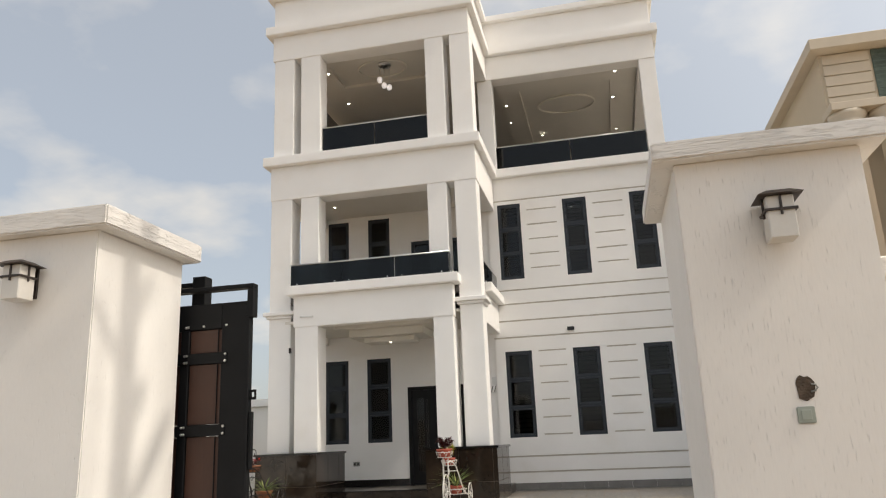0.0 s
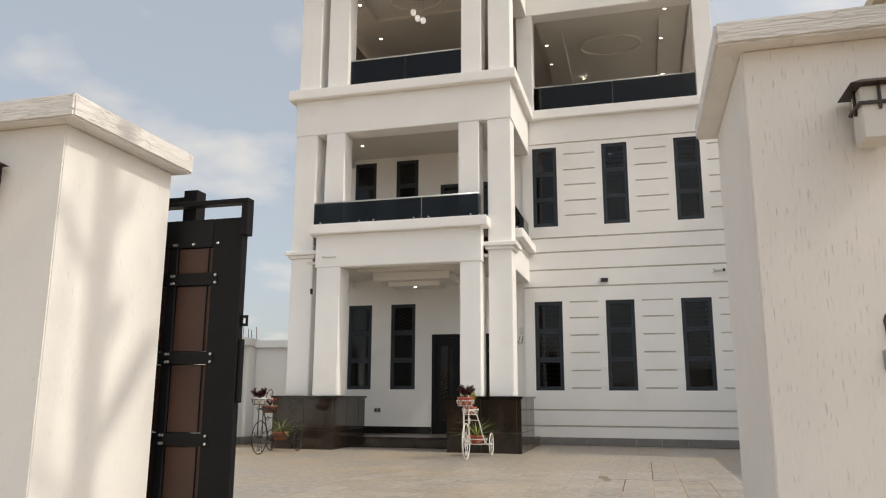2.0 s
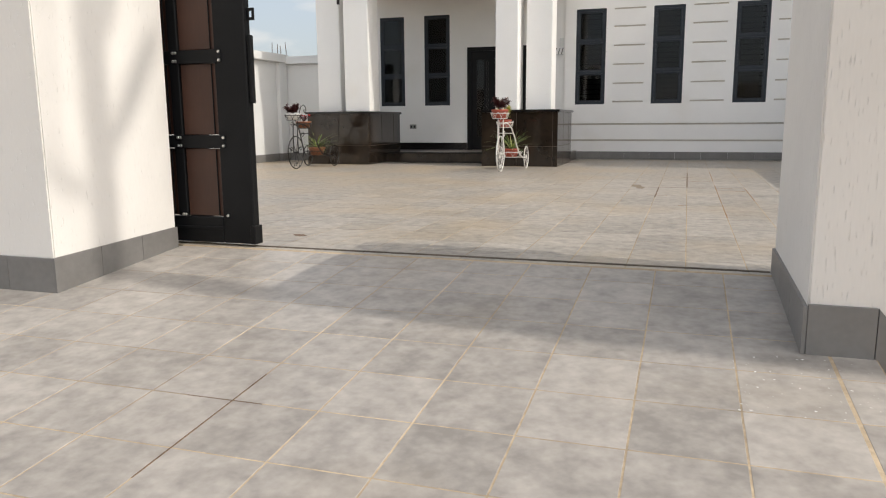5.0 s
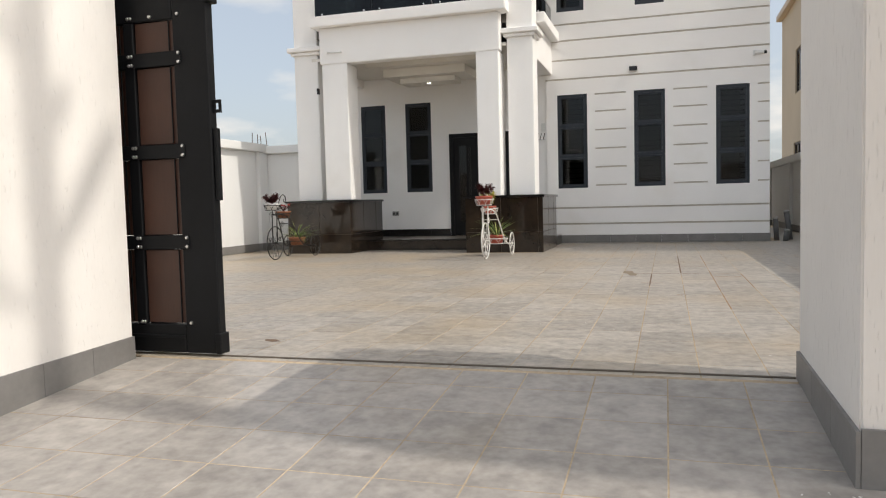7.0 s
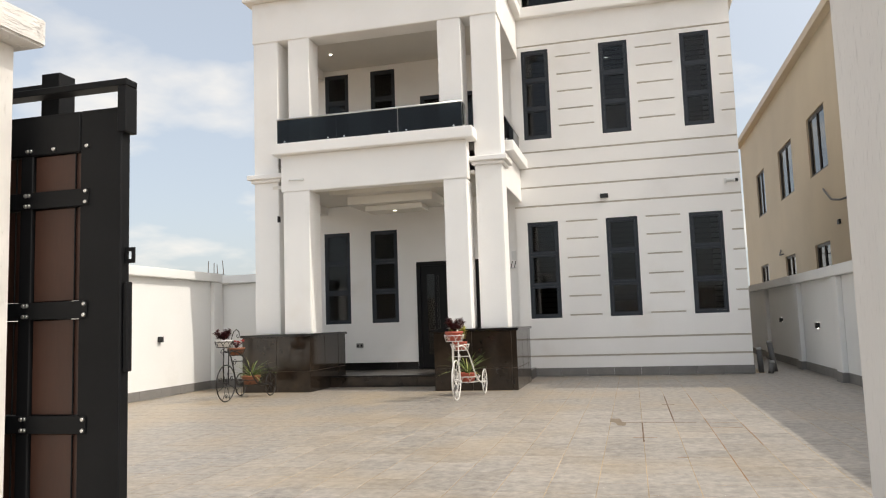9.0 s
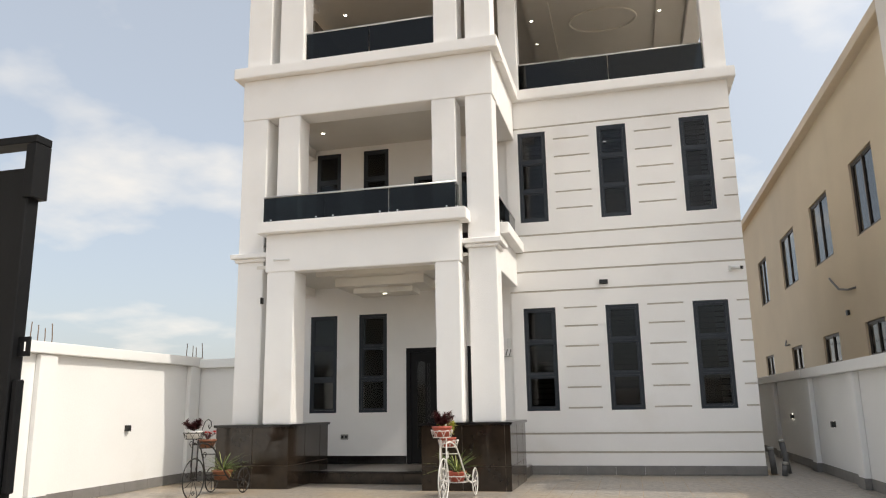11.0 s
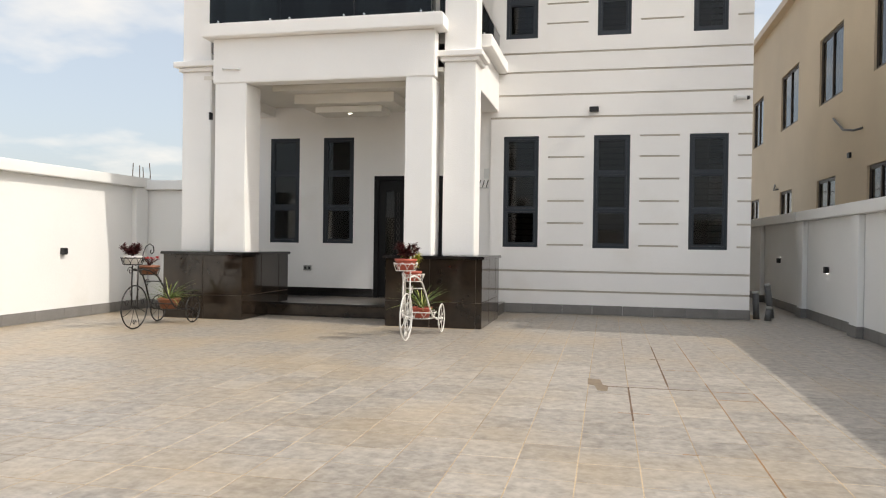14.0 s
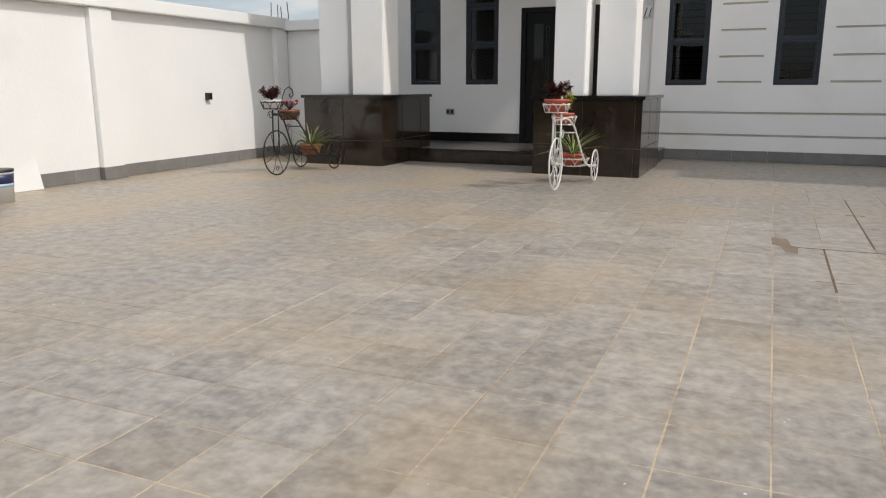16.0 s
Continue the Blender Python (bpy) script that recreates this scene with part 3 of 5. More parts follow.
for x0, x1 in ((-6.865, -6.335), (-3.775, -3.355)):
    column(x0, x1, FB, 1.046, 3.68, 0.5)
for x0, x1 in ((-6.855, -6.415), (-3.865, -3.425)):
    column(x0, x1, FC, 4.52, 6.71, 0.44)
for x0, x1 in ((-6.875, -6.385), (-3.805, -3.365)):
    column(x0, x1, FC, 7.77, 10.30, 0.44)
# lower balcony
part("fascia_beam", soft(boxes((-6.90, -3.335, FB - 0.01, FB + 0.24, 3.68, 4.37)), 0.012, 2), PAINT, house)
part("balcony_slab", soft(boxes((-7.03, -3.19, FB - 0.15, FB + 0.248, 4.373, 4.58)), 0.014, 2), PAINT, house)
part("balcony_slab", soft(boxes((-7.475, -2.825, FB + 0.262, FA + 0.028, 4.22, 4.50)), 0.008), PORCH_FLOOR, house)
for x0, x1, o in ((-7.525, -7.145, -1), (-3.165, -2.785, 1)):
    part("side_beam", soft(boxes((x0, x1, FC + 0.482, FA + 0.028, 3.62, 4.30)), 0.01), PAINT, house)
    a, c = (x1 - 0.05, x1 + 0.16) if o > 0 else (x0 - 0.16, x0 + 0.05)
    part("side_lip", soft(boxes((a, c, FC + 0.60, FA - 0.002, 4.302, 4.50)), 0.012), PAINT, house)
# mid band, top band
for z0, z1, z2 in ((6.71, 7.53, 7.76), (10.30, 10.96, 11.19)):
    part("beam", soft(boxes((-7.605, -2.745, FC - 0.01, FC + 0.45, z0, z1)), 0.012, 2), PAINT, house)
    for x0, x1 in ((-7.605, -7.175), (-3.175, -2.745)):
        part("beam", soft(boxes((x0, x1, FC + 0.452, FA - 0.005, z0, z1)), 0.01), PAINT, house)
    part("cornice", soft(boxes((-7.755, -2.615, FC - 0.15, FC + 0.5, z1 + 0.002, z2)), 0.016, 2), PAINT, house)
    for x0, x1 in ((-7.755, -7.125), (-3.125, -2.615)):
        part("cornice", soft(boxes((x0, x1, FC + 0.502, FA - 0.152, z1 + 0.002, z2)), 0.014, 2), PAINT, house)
    part("cornice", soft(boxes((-3.2, 1.68, FA - 0.15, FA + 0.4, z1 + 0.003, z2 + 0.001)), 0.016, 2), PAINT, house)
    part("cornice", soft(boxes((1.3, 1.68, FA + 0.402, 30.9, z1 + 0.003, z2 + 0.001)), 0.014), PAINT, house)
part("beam", soft(boxes((-2.818, 1.55, FA - 0.01, FA + 0.40, 10.30, 10.96)), 0.012, 2), PAINT, house)
part("beam", soft(boxes((1.15, 1.55, FA + 0.402, 30.9, 10.30, 10.96)), 0.012), PAINT, house)
part("parapet", soft(boxes((-7.585, -2.765, FC, FC + 0.2, 11.192, 11.95)), 0.01), PAINT, house)
for x0, x1 in ((-7.585, -7.385), (-2.965, -2.765)):
    part("parapet", soft(boxes((x0, x1, FC + 0.202, FA - 0.002, 11.192, 11.95)), 0.01), PAINT, house)
part("parapet", soft(boxes((-3.04, 1.53, FA, FA + 0.2, 11.194, 11.95)), 0.01), PAINT, house)
part("parapet", soft(boxes((1.33, 1.53, FA + 0.202, 30.9, 11.194, 11.95)), 0.01), PAINT, house)
part("parapet_cap", soft(boxes((-7.725, -2.645, FC - 0.13, FC + 0.3, 11.953, 12.12)), 0.014, 2), PAINT, house)
part("parapet_cap", soft(boxes((-3.025, -2.645, FC + 0.302, FA - 0.132, 11.953, 12.12)), 0.012), PAINT, house)
part("parapet_cap", soft(boxes((-3.1, 1.66, FA - 0.13, FA + 0.3, 11.955, 12.122)), 0.014, 2), PAINT, house)
part("parapet_cap", soft(boxes((1.25, 1.66, FA + 0.302, 30.9, 11.955, 12.122)), 0.012), PAINT, house)
# terrace: floor, columns, ceiling, back wall
# unseen terrace floor takes the dark porch tile to cut bounce onto the ceiling
part("terrace_floor", boxes((-7.2, -3.25, FC + 0.51, FA + 0.258, 7.54, 7.70), (-7.2, 1.28, FA + 0.26, 30.7, 7.541, 7.701)), PORCH_FLOOR, house)
column(-3.0, -2.62, FA, 7.765, 10.30, 0.4)
column(1.15, 1.55, FA, 7.765, 10.30, 0.4)
part("terrace_wall", boxes((-7.6, 1.5, 28.0, 28.2, 7.701, 10.30)), DIM_INTERIOR, house)
part("terrace_wall", boxes((-7.6, -7.4, FA + 0.28, 28.0, 7.701, 10.30)), DIM_INTERIOR, house)
part("roof_slab", boxes((-7.6, -2.9, FC + 0.452, FA + 0.19, 10.50, 10.90), (-7.6, 1.5, FA + 0.192, 30.9, 10.501, 10.901)), CEIL, house)
b = bmesh.new()
pierced(b, -7.2, -3.3, 19.55, 21.4, 10.42, 10.497, [(-6.5, -4.1, 19.9, 21.1)])
b.transform(Matrix(((1, 0, 0, 0), (0, 0, 1, 0), (0, 1, 0, 0), (0, 0, 0, 1))))
part("ceiling_border", b, CEIL, house)
b = bmesh.new()
pierced(b, -2.6, 1.1, 21.97, 27.5, 10.42, 10.497, [(-2.0, 0.45, 22.7, 26.6)])
b.transform(Matrix(((1, 0, 0, 0), (0, 0, 1, 0), (0, 1, 0, 0), (0, 0, 0, 1))))
part("ceiling_border", b, CEIL, house)
for cx, cy, r in ((-5.25, 20.45, 0.62), (-0.8, 24.0, 0.8)):
    b = bmesh.new()
    tube(b, [(cx + r * math.cos(u), cy + 0.7 * r * math.sin(u), 10.48) for u in [i * math.tau / 40 for i in range(40)]], 0.028, 8, True)
    part("ceiling_ring", b, CEIL, house)
# ceilings of porch and lower balcony
part("porch_ceiling", boxes((-7.2, -3.26, FB + 0.245, FA + 0.025, 3.80, 3.86)), CEIL, house)
for z0, z1, hx, hy in ((3.70, 3.797, 1.15, 0.75), (3.53, 3.697, 0.87, 0.50), (3.42, 3.527, 0.59, 0.26)):
    part("ceiling_tier", soft(boxes((-5.13 - hx, -5.13 + hx, 20.35 - hy, 20.35 + hy, z0, z1)), 0.006), CEIL, house)
part("balcony_ceiling", boxes((-7.2, -3.26, FC + 0.46, FA + 0.025, 6.93, 7.0)), CEIL, house)


def balustrade(x0, y0, x1, y1, z0, z1, panels):
    """Dark glass panels on steel buttons with a slim handrail."""
    d = Vector((x1 - x0, y1 - y0, 0))
    ln = d.length
    d.normalize()
    o = Vector((-d.y, d.x, 0)) * 0.006
    b = bmesh.new()
    tube(b, [(x0, y0, z1 + 0.012), (x1, y1, z1 + 0.012)], 0.018, 8)
    bal = part("balustrade", b, STEEL, house, "steel handrail over dark glass")
    for k in range(panels):
        a = Vector((x0, y0, 0)) + d * (ln * k / panels + 0.006)
        c = Vector((x0, y0, 0)) + d * (ln * (k + 1) / panels - 0.006)
        b = bmesh.new()
        vs = [b.verts.new((p.x + s * o.x, p.y + s * o.y, z)) for z in (z0, z1) for s in (-1, 1) for p in (a, c)]
        for q in ((0, 1, 3, 2), (4, 5, 7, 6), (0, 1, 5, 4), (2, 3, 7, 6), (0, 2, 6, 4), (1, 3, 7, 5)):
            b.faces.new([vs[i] for i in q])
        part("glass_panel", b, RAILGLASS, bal)
        for f in (0.13, 0.87):
            p = a.lerp(c, f)
            n = Vector((-d.y, d.x, 0))
            n = n if n.y < 0 or (abs(n.y) < 0.1 and n.x > 0) else -n
            b = bmesh.new()
            cyl(b, (p.x, p.y, z0 + 0.05), (p.x + n.x * 0.022, p.y + n.y * 0.022, z0 + 0.05), 0.015, None, 10)
            part("glass_button", b, STEEL, bal)
    return bal


balustrade(-6.965, FB - 0.02, -3.385, FB - 0.02, 4.582, 5.05, 3)
balustrade(-3.385, FB, -3.385, FC - 0.01, 4.582, 5.05, 1)
balustrade(-2.785, FC + 0.50, -2.785, FA - 0.03, 4.503, 4.98, 1)
balustrade(-6.375, FC + 0.12, -3.815, FC + 0.12, 7.77, 8.42, 2)
balustrade(-2.61, FA + 0.12, 1.14, FA + 0.12, 7.765, 8.42, 2)
balustrade(-2.875, FC + 0.50, -2.875, FA - 0.03, 7.77, 8.40, 1)


def downlight(x, y, z, group):
    t = thing("ceiling_light", (x, y, z), "small round recessed downlight, lit", "light", group)
    b = bmesh.new()
    lathe(b, [(0.052, -0.006), (0.052, 0.0), (0.038, 0.0), (0.038, -0.006)], (x, y, z), 20)
    part("trim_ring", b, PLASTIC_WHITE, t)
    b = bmesh.new()
    lathe(b, [(0.037, -0.006), (0.037, -0.001)], (x, y, z), 18)
    part("lens", b, LED, t)
    return t


for x, y, z in ((-6.15, 20.45, 3.699), (-5.13, 20.2, 3.419), (-4.16, 20.6, 3.699)):
    downlight(x, y, z, "porch downlights")
downlight(-6.6, 20.57, 6.929, "balcony downlights")
downlight(-6.76, 22.12, 10.499, "terrace downlights")
downlight(-0.94, 24.5, 7.539, "room downlights")
downlight(-2.9, 24.6, 3.749, "room downlights")
for x, y in ((-6.62, 20.2), (0.58, 22.23), (0.53, 23.79), (-2.47, 23.47), (-2.48, 24.67), (-1.65, 25.93), (0.62, 26.12)):
    downlight(x, y, 10.419, "terrace downlights")
ch = thing("chandelier", (-5.15, 20.3, 10.5), "three-globe pendant chandelier hanging from the terrace ceiling", "lamp")
b = bmesh.new()
lathe(b, [(0.02, -0.04), (0.17, -0.03), (0.17, 0.0)], (-5.15, 20.3, 10.5), 20)
part("canopy", b, STEEL, ch)
for dx, dy, l in ((-0.13, 0.0, 0.34), (0.0, -0.06, 0.54), (0.10, 0.06, 0.55)):
    b = bmesh.new()
    cyl(b, (-5.15 + dx, 20.3 + dy, 10.5 - l), (-5.15 + dx, 20.3 + dy, 10.47), 0.006)
    part("cord", b, STEEL, ch)
    b = bmesh.new()
    lathe(b, [(0.028, -0.075), (0.05, -0.06), (0.062, -0.02), (0.068, 0.02), (0.055, 0.055), (0.025, 0.075)], (-5.15 + dx, 20.3 + dy, 10.5 - l - 0.07), 18)
    part("globe", b, GLOBE, ch, "lit white glass globe")

# ---------------------------------------------------------------- sliding gate
GX, GB = -3.157, GATE_Y + 0.09
gate = thing("sliding_gate", (-5.0, GB, 0.02), "black steel sliding gate with brown panels, slid open behind the pillar", "gate")
gy0, gy1 = GB - 0.035, GB + 0.035
part("stile", soft(boxes((GX - 0.25, GX - 0.001, gy0, gy1, 0.02, 2.345)), 0.006), GATE_BLACK, gate)
part("edge_strip", soft(boxes((GX - 0.03, GX + 0.012, gy0 - 0.012, gy1 + 0.012, 0.02, 0.15)), 0.004), GATE_BLACK, gate)
part("bottom_rail", soft(boxes((-6.9, GX - 0.252, gy0, gy1, 0.02, 0.20)), 0.006), GATE_BLACK, gate)
part("bottom_rail_lip", soft(boxes((-6.9, GX - 0.252, gy0 - 0.012, gy0 - 0.001, 0.115, 0.135)), 0.002), GATE_BLACK, gate)
part("top_rail", soft(boxes((-6.9, GX - 0.252, gy0, gy1, 2.13, 2.345)), 0.006), GATE_BLACK, gate)
part("hood_rail", soft(boxes((-6.9, GX + 0.03, gy0 - 0.01, gy1 + 0.01, 2.455, 2.49)), 0.003), GATE_BLACK, gate)
part("hood_end", soft(boxes((GX - 0.022, GX + 0.03, gy0 - 0.01, gy1 + 0.01, 2.21, 2.453)), 0.003), GATE_BLACK, gate)
zs = [(0.207, 0.685), (0.777, 1.263), (1.355, 1.842), (1.934, 2.128)]
for c in range(10):
    x1 = GX - 0.252 - 0.37 * c
    x0 = x1 - 0.29
    part("mullion", soft(boxes((x0 - 0.078, x0 - 0.002, gy0, gy1, 0.207, 2.128)), 0.004), GATE_BLACK, gate)
    for za, zb in zs:
        part("panel", soft(boxes((x0 + 0.002, x1 - 0.002, gy0 + 0.018, gy1 - 0.018, za + 0.002, zb - 0.002)), 0.003), GATE_BROWN, gate, "brown infill panel" if c == 0 else "")
        part("panel_bead", soft(boxes((x1 - 0.035, x1 - 0.028, gy0 + 0.006, gy0 + 0.016, za + 0.004, zb - 0.004)), 0.002), GATE_BLACK, gate)
    for za, zb in ((0.687, 0.775), (1.265, 1.353), (1.844, 1.932)):
        part("cross_rail", boxes((x0 + 0.001, x1 - 0.001, gy0 + 0.003, gy1 - 0.003, za, zb)), GATE_BLACK, gate)
    for za, zb in ((0.687, 0.775), (1.265, 1.353), (1.844, 1.932)):
        part("cross_bar", soft(boxes((x0 - 0.03, x1 + 0.06, gy0 - 0.008, gy0 - 0.001, za, zb)), 0.002), GATE_BLACK, gate)
        if c < 2:
            for x in (x0 - 0.015, x1 + 0.045):
                for z in (za + 0.016, zb - 0.016):
                    b = bmesh.new()
                    cyl(b, (x, gy0 - 0.008, z), (x, gy0 - 0.018, z), 0.012, 0.008, 10)
                    part("bolt", b, STEEL, gate)
    if c < 2:
        for x in (x0 - 0.015, x0 + 0.13, x1 + 0.045):
            for z in (0.215, 2.155):
                if z < 1 and abs(x - x0 - 0.13) < 0.01:
                    continue
                b = bmesh.new()
                cyl(b, (x, gy0 - 0.001, z), (x, gy0 - 0.012, z), 0.012, 0.008, 10)
                part("bolt", b, STEEL, gate)
b = bmesh.new()
pierced(b, GX + 0.001, GX + 0.055, 1.535, 1.615, GB - 0.006, GB + 0.006, [(GX + 0.016, GX + 0.04, 1.555, 1.595)])
part("lock_eye", b, GATE_BLACK, gate)
part("pull_handle", soft(boxes((GX + 0.001, GX + 0.03, GB - 0.02, GB + 0.02, 0.99, 1.44)), 0.005), GATE_BLACK, gate)
post = thing("gate_guide_post", (-3.70, GB + 0.16, 0), "black square steel guide post behind the gate", "post")
part("post", soft(boxes((-3.765, -3.645, GB + 0.08, GB + 0.20, -0.01, 2.62)), 0.004), GATE_BLACK, post)
part("guide_arm", soft(boxes((-4.6, -3.767, GB + 0.12, GB + 0.17, 2.54, 2.58)), 0.004), GATE_BLACK, post)
solid("gate_track", soft(boxes((-6.9, RX - 0.018, GB - 0.010, GB + 0.010, -0.05, 0.008)), 0.003), TRACK, "thin dusty steel gate track set in the paving", "gate track", at=(0, GB, 0))


# ---------------------------------------------------------------- wall lanterns and switch
def lantern(x, z):
    t = thing("wall_lantern", (x, FY, z), "square brown wall lantern with a frosted glass shade", "lamp", "gate lanterns")
    part("back_plate", soft(boxes((x - 0.05, x + 0.05, FY - 0.014, FY + 0.004, z - 0.08, z + 0.16)), 0.004), LAMP_BROWN, t)
    cy = FY - 0.13
    part("arm", soft(boxes((x - 0.012, x + 0.012, cy, FY - 0.012, z + 0.10, z + 0.125)), 0.003), LAMP_BROWN, t)
    b = bmesh.new()
    lo = [b.verts.new((x + sx * 0.118, cy + sy * 0.118, z + 0.132)) for sx, sy in ((-1, -1), (1, -1), (1, 1), (-1, 1))]
    hi = [b.verts.new((x + sx * 0.062, cy + sy * 0.062, z + 0.165)) for sx, sy in ((-1, -1), (1, -1), (1, 1), (-1, 1))]
    b.faces.new(lo)
    b.faces.new(hi)
    for k in range(4):
        b.faces.new((lo[k], lo[(k + 1) % 4], hi[(k + 1) % 4], hi[k]))
    part("roof", b, LAMP_BROWN, t)
    part("shade", soft(boxes((x - 0.072, x + 0.072, cy - 0.072, cy + 0.072, z - 0.11, z + 0.131)), 0.006), LAMP_GLASS, t, "frosted cream glass shade")
    for sy in (-1, 1):
        yb, xb = cy + sy * 0.079, x + sy * 0.079
        part("cage_bar", soft(boxes((x - 0.086, x + 0.086, yb - 0.006, yb + 0.006, z + 0.042, z + 0.057)), 0.002), LAMP_BROWN, t)
        part("cage_bar", soft(boxes((x - 0.006, x + 0.006, yb - 0.0065, yb + 0.0065, z + 0.018, z + 0.131)), 0.002), LAMP_BROWN, t)
        part("cage_bar", soft(boxes((xb - 0.006, xb + 0.006, cy - 0.072, cy + 0.072, z + 0.042, z + 0.057)), 0.002), LAMP_BROWN, t)
        part("cage_bar", soft(boxes((xb - 0.0065, xb + 0.0065, cy - 0.006, cy + 0.006, z + 0.018, z + 0.131)), 0.002), LAMP_BROWN, t)
    return t


lantern(0.70, 2.25)
lantern(-4.235, 2.31)
sw = thing("bell_switch", (0.705, FY, 1.2), "grey-green square bell switch on the gate pillar", "switch")
part("plate", soft(boxes((0.66, 0.75, FY - 0.012, FY + 0.002, 1.157, 1.245)), 0.004, 2), SWITCH_GREEN, sw)
part("rocker", soft(boxes((0.679, 0.731, FY - 0.018, FY - 0.0125, 1.174, 1.228)), 0.003), SWITCH_GREEN, sw)
# hole shown by a dark patch on the wall face, its inner shade in the colour
b = bmesh.new()
ring = []
for k in range(16):
    u = k * math.tau / 16
    r = 0.046 * (abs(math.cos(u)) ** 3.2 + abs(math.sin(u)) ** 3.2) ** (-1 / 3.2) * (1 + 0.07 * math.sin(3 * u + 1) + 0.05 * math.sin(7 * u))
    ring.append((0.722 + r * math.cos(u), 1.343 + r * 1.4 * math.sin(u)))
va = [b.verts.new((x, FY - 0.003 - 0.004 * random.random(), z)) for x, z in ring]
vb = [b.verts.new((x, FY + 0.01, z)) for x, z in ring]
vc = b.verts.new((0.722, FY - 0.0015, 1.343))
for k in range(16):
    b.faces.new((va[k], va[(k + 1) % 16], vb[(k + 1) % 16], vb[k]))
    b.faces.new((va[k], va[(k + 1) % 16], vc))
hole = solid("hole_patch", b, HOLE_DARK, "dark rough patch standing for a broken hole in the pillar render above the switch", "hole", at=(0.722, FY, 1.343))
b = bmesh.new()
tube(b, [(0.752, FY - 0.004, 1.362), (0.772, FY - 0.016, 1.358), (0.780, FY - 0.018, 1.342), (0.766, FY - 0.014, 1.326), (0.748, FY - 0.004, 1.322)], 0.005, 6)
part("cable_end", b, PLASTIC_GREY, hole, "frayed grey cable end")

# ---------------------------------------------------------------- fittings on the house
wl_ = thing("wall_light", (-1.1, FA, 3.62), "small black box wall light on the grooved front", "lamp")
part("body", soft(boxes((-1.17, -1.01, FA - 0.09, FA + 0.002, 3.58, 3.66)), 0.006), PLASTIC_BLACK, wl_)
part("bracket", soft(boxes((-1.12, -1.06, FA - 0.012, FA + 0.003, 3.586, 3.654)), 0.003), PLASTIC_BLACK, wl_)
cc = thing("security_camera", (1.36, FA, 3.76), "white bullet security camera with a black lens", "camera")
part("mount", soft(boxes((1.22, 1.27, FA - 0.03, FA + 0.002, 3.70, 3.80)), 0.004), PLASTIC_WHITE, cc)
b = bmesh.new()
cyl(b, (1.26, FA - 0.06, 3.75), (1.42, FA - 0.13, 3.735), 0.036, None, 16)
part("body", b, PLASTIC_WHITE, cc)
b = bmesh.new()
cyl(b, (1.42, FA - 0.13, 3.735), (1.455, FA - 0.145, 3.732), 0.034, 0.03, 16)
part("lens", b, PLASTIC_BLACK, cc)
so = thing("wall_socket", (-6.45, FA + 0.03, 0.72), "grey double socket on the porch wall", "socket")
part("plate", soft(boxes((-6.53, -6.37, FA + 0.012, FA + 0.032, 0.67, 0.77)), 0.004), PLASTIC_GREY, so)
for x in (-6.49, -6.41):
    part("outlet", soft(boxes((x - 0.022, x + 0.022, FA + 0.007, FA + 0.0125, 0.695, 0.745)), 0.002), PLASTIC_BLACK, so)
hk = thing("wall_bracket", (-3.02, FA + 0.03, 2.28), "small iron bracket with three prongs on the porch wall", "bracket")
part("bar", soft(boxes((-3.16, -2.95, FA - 0.01, FA + 0.031, 2.24, 2.255)), 0.003), STEEL, hk)
for k in range(3):
    b = bmesh.new()
    x = -3.13 + 0.07 * k
    tube(b, [(x, FA, 2.255), (x + 0.015, FA - 0.06, 2.28), (x + 0.05, FA - 0.10, 2.38)], 0.008, 6)
    part("prong", b, BLACK_METAL, hk)
# plain white junction cover on the porch wall, gives no light
pb = thing("junction_cover", (-2.98, FA + 0.03, 2.5), "white junction cover on the porch wall", "cover")
part("plate", soft(boxes((-3.04, -2.95, FA + 0.018, FA + 0.032, 2.42, 2.60)), 0.004), PLASTIC_WHITE, pb)
fl = thing("tube_fixture", (-6.645, FB - 0.03, 3.9), "thin white tube fixture on the balcony fascia", "lamp")
b = bmesh.new()
cyl(b, (-6.725, FB - 0.035, 3.90), (-6.425, FB - 0.035, 3.885), 0.012)
part("tube", b, PLASTIC_WHITE, fl)
for x in (-6.715, -6.445):
    part("clip", soft(boxes((x - 0.008, x + 0.008, FB - 0.035, FB - 0.009, 3.88, 3.91)), 0.002), PLASTIC_WHITE, fl)
cs = thing("column_sensor", (-7.125, FC, 3.2), "small dark sensor on the outer column", "sensor")
part("body", soft(boxes((-7.1, -7.073, FC - 0.03, FC + 0.06, 3.16, 3.28)), 0.006), PLASTIC_BLACK, cs)


def sconce(x, y, z, out, lit):
    t = thing("up_down_light", (x, y, z), "small black up-and-down wall light on the boundary wall", "lamp", "yard wall lights")
    a, c = sorted((x - out * 0.07, x - out * 0.001))
    part("body", soft(boxes((a, c, y - 0.045, y + 0.045, z - 0.05, z + 0.05)), 0.005), PLASTIC_BLACK, t)
    if lit:
        for s in (-1, 1):
            b = boxes((x - out * 0.022 - 0.006, x - out * 0.022 + 0.006, y - 0.010, y + 0.010, z + s * 0.0515 - 0.0012, z + s * 0.0515 + 0.0012))
            part("lens", b, glow("sconce_led", (1, 0.97, 0.9), 22.0), t)
    return t


sconce(FX_L, 17.96, 1.03, -1, False)
sconce(FX_L, 14.08, 1.03, -1, False)
sconce(FX_R, 21.08, 0.89, 1, True)
sconce(FX_R, 24.45, 0.97, 1, True)
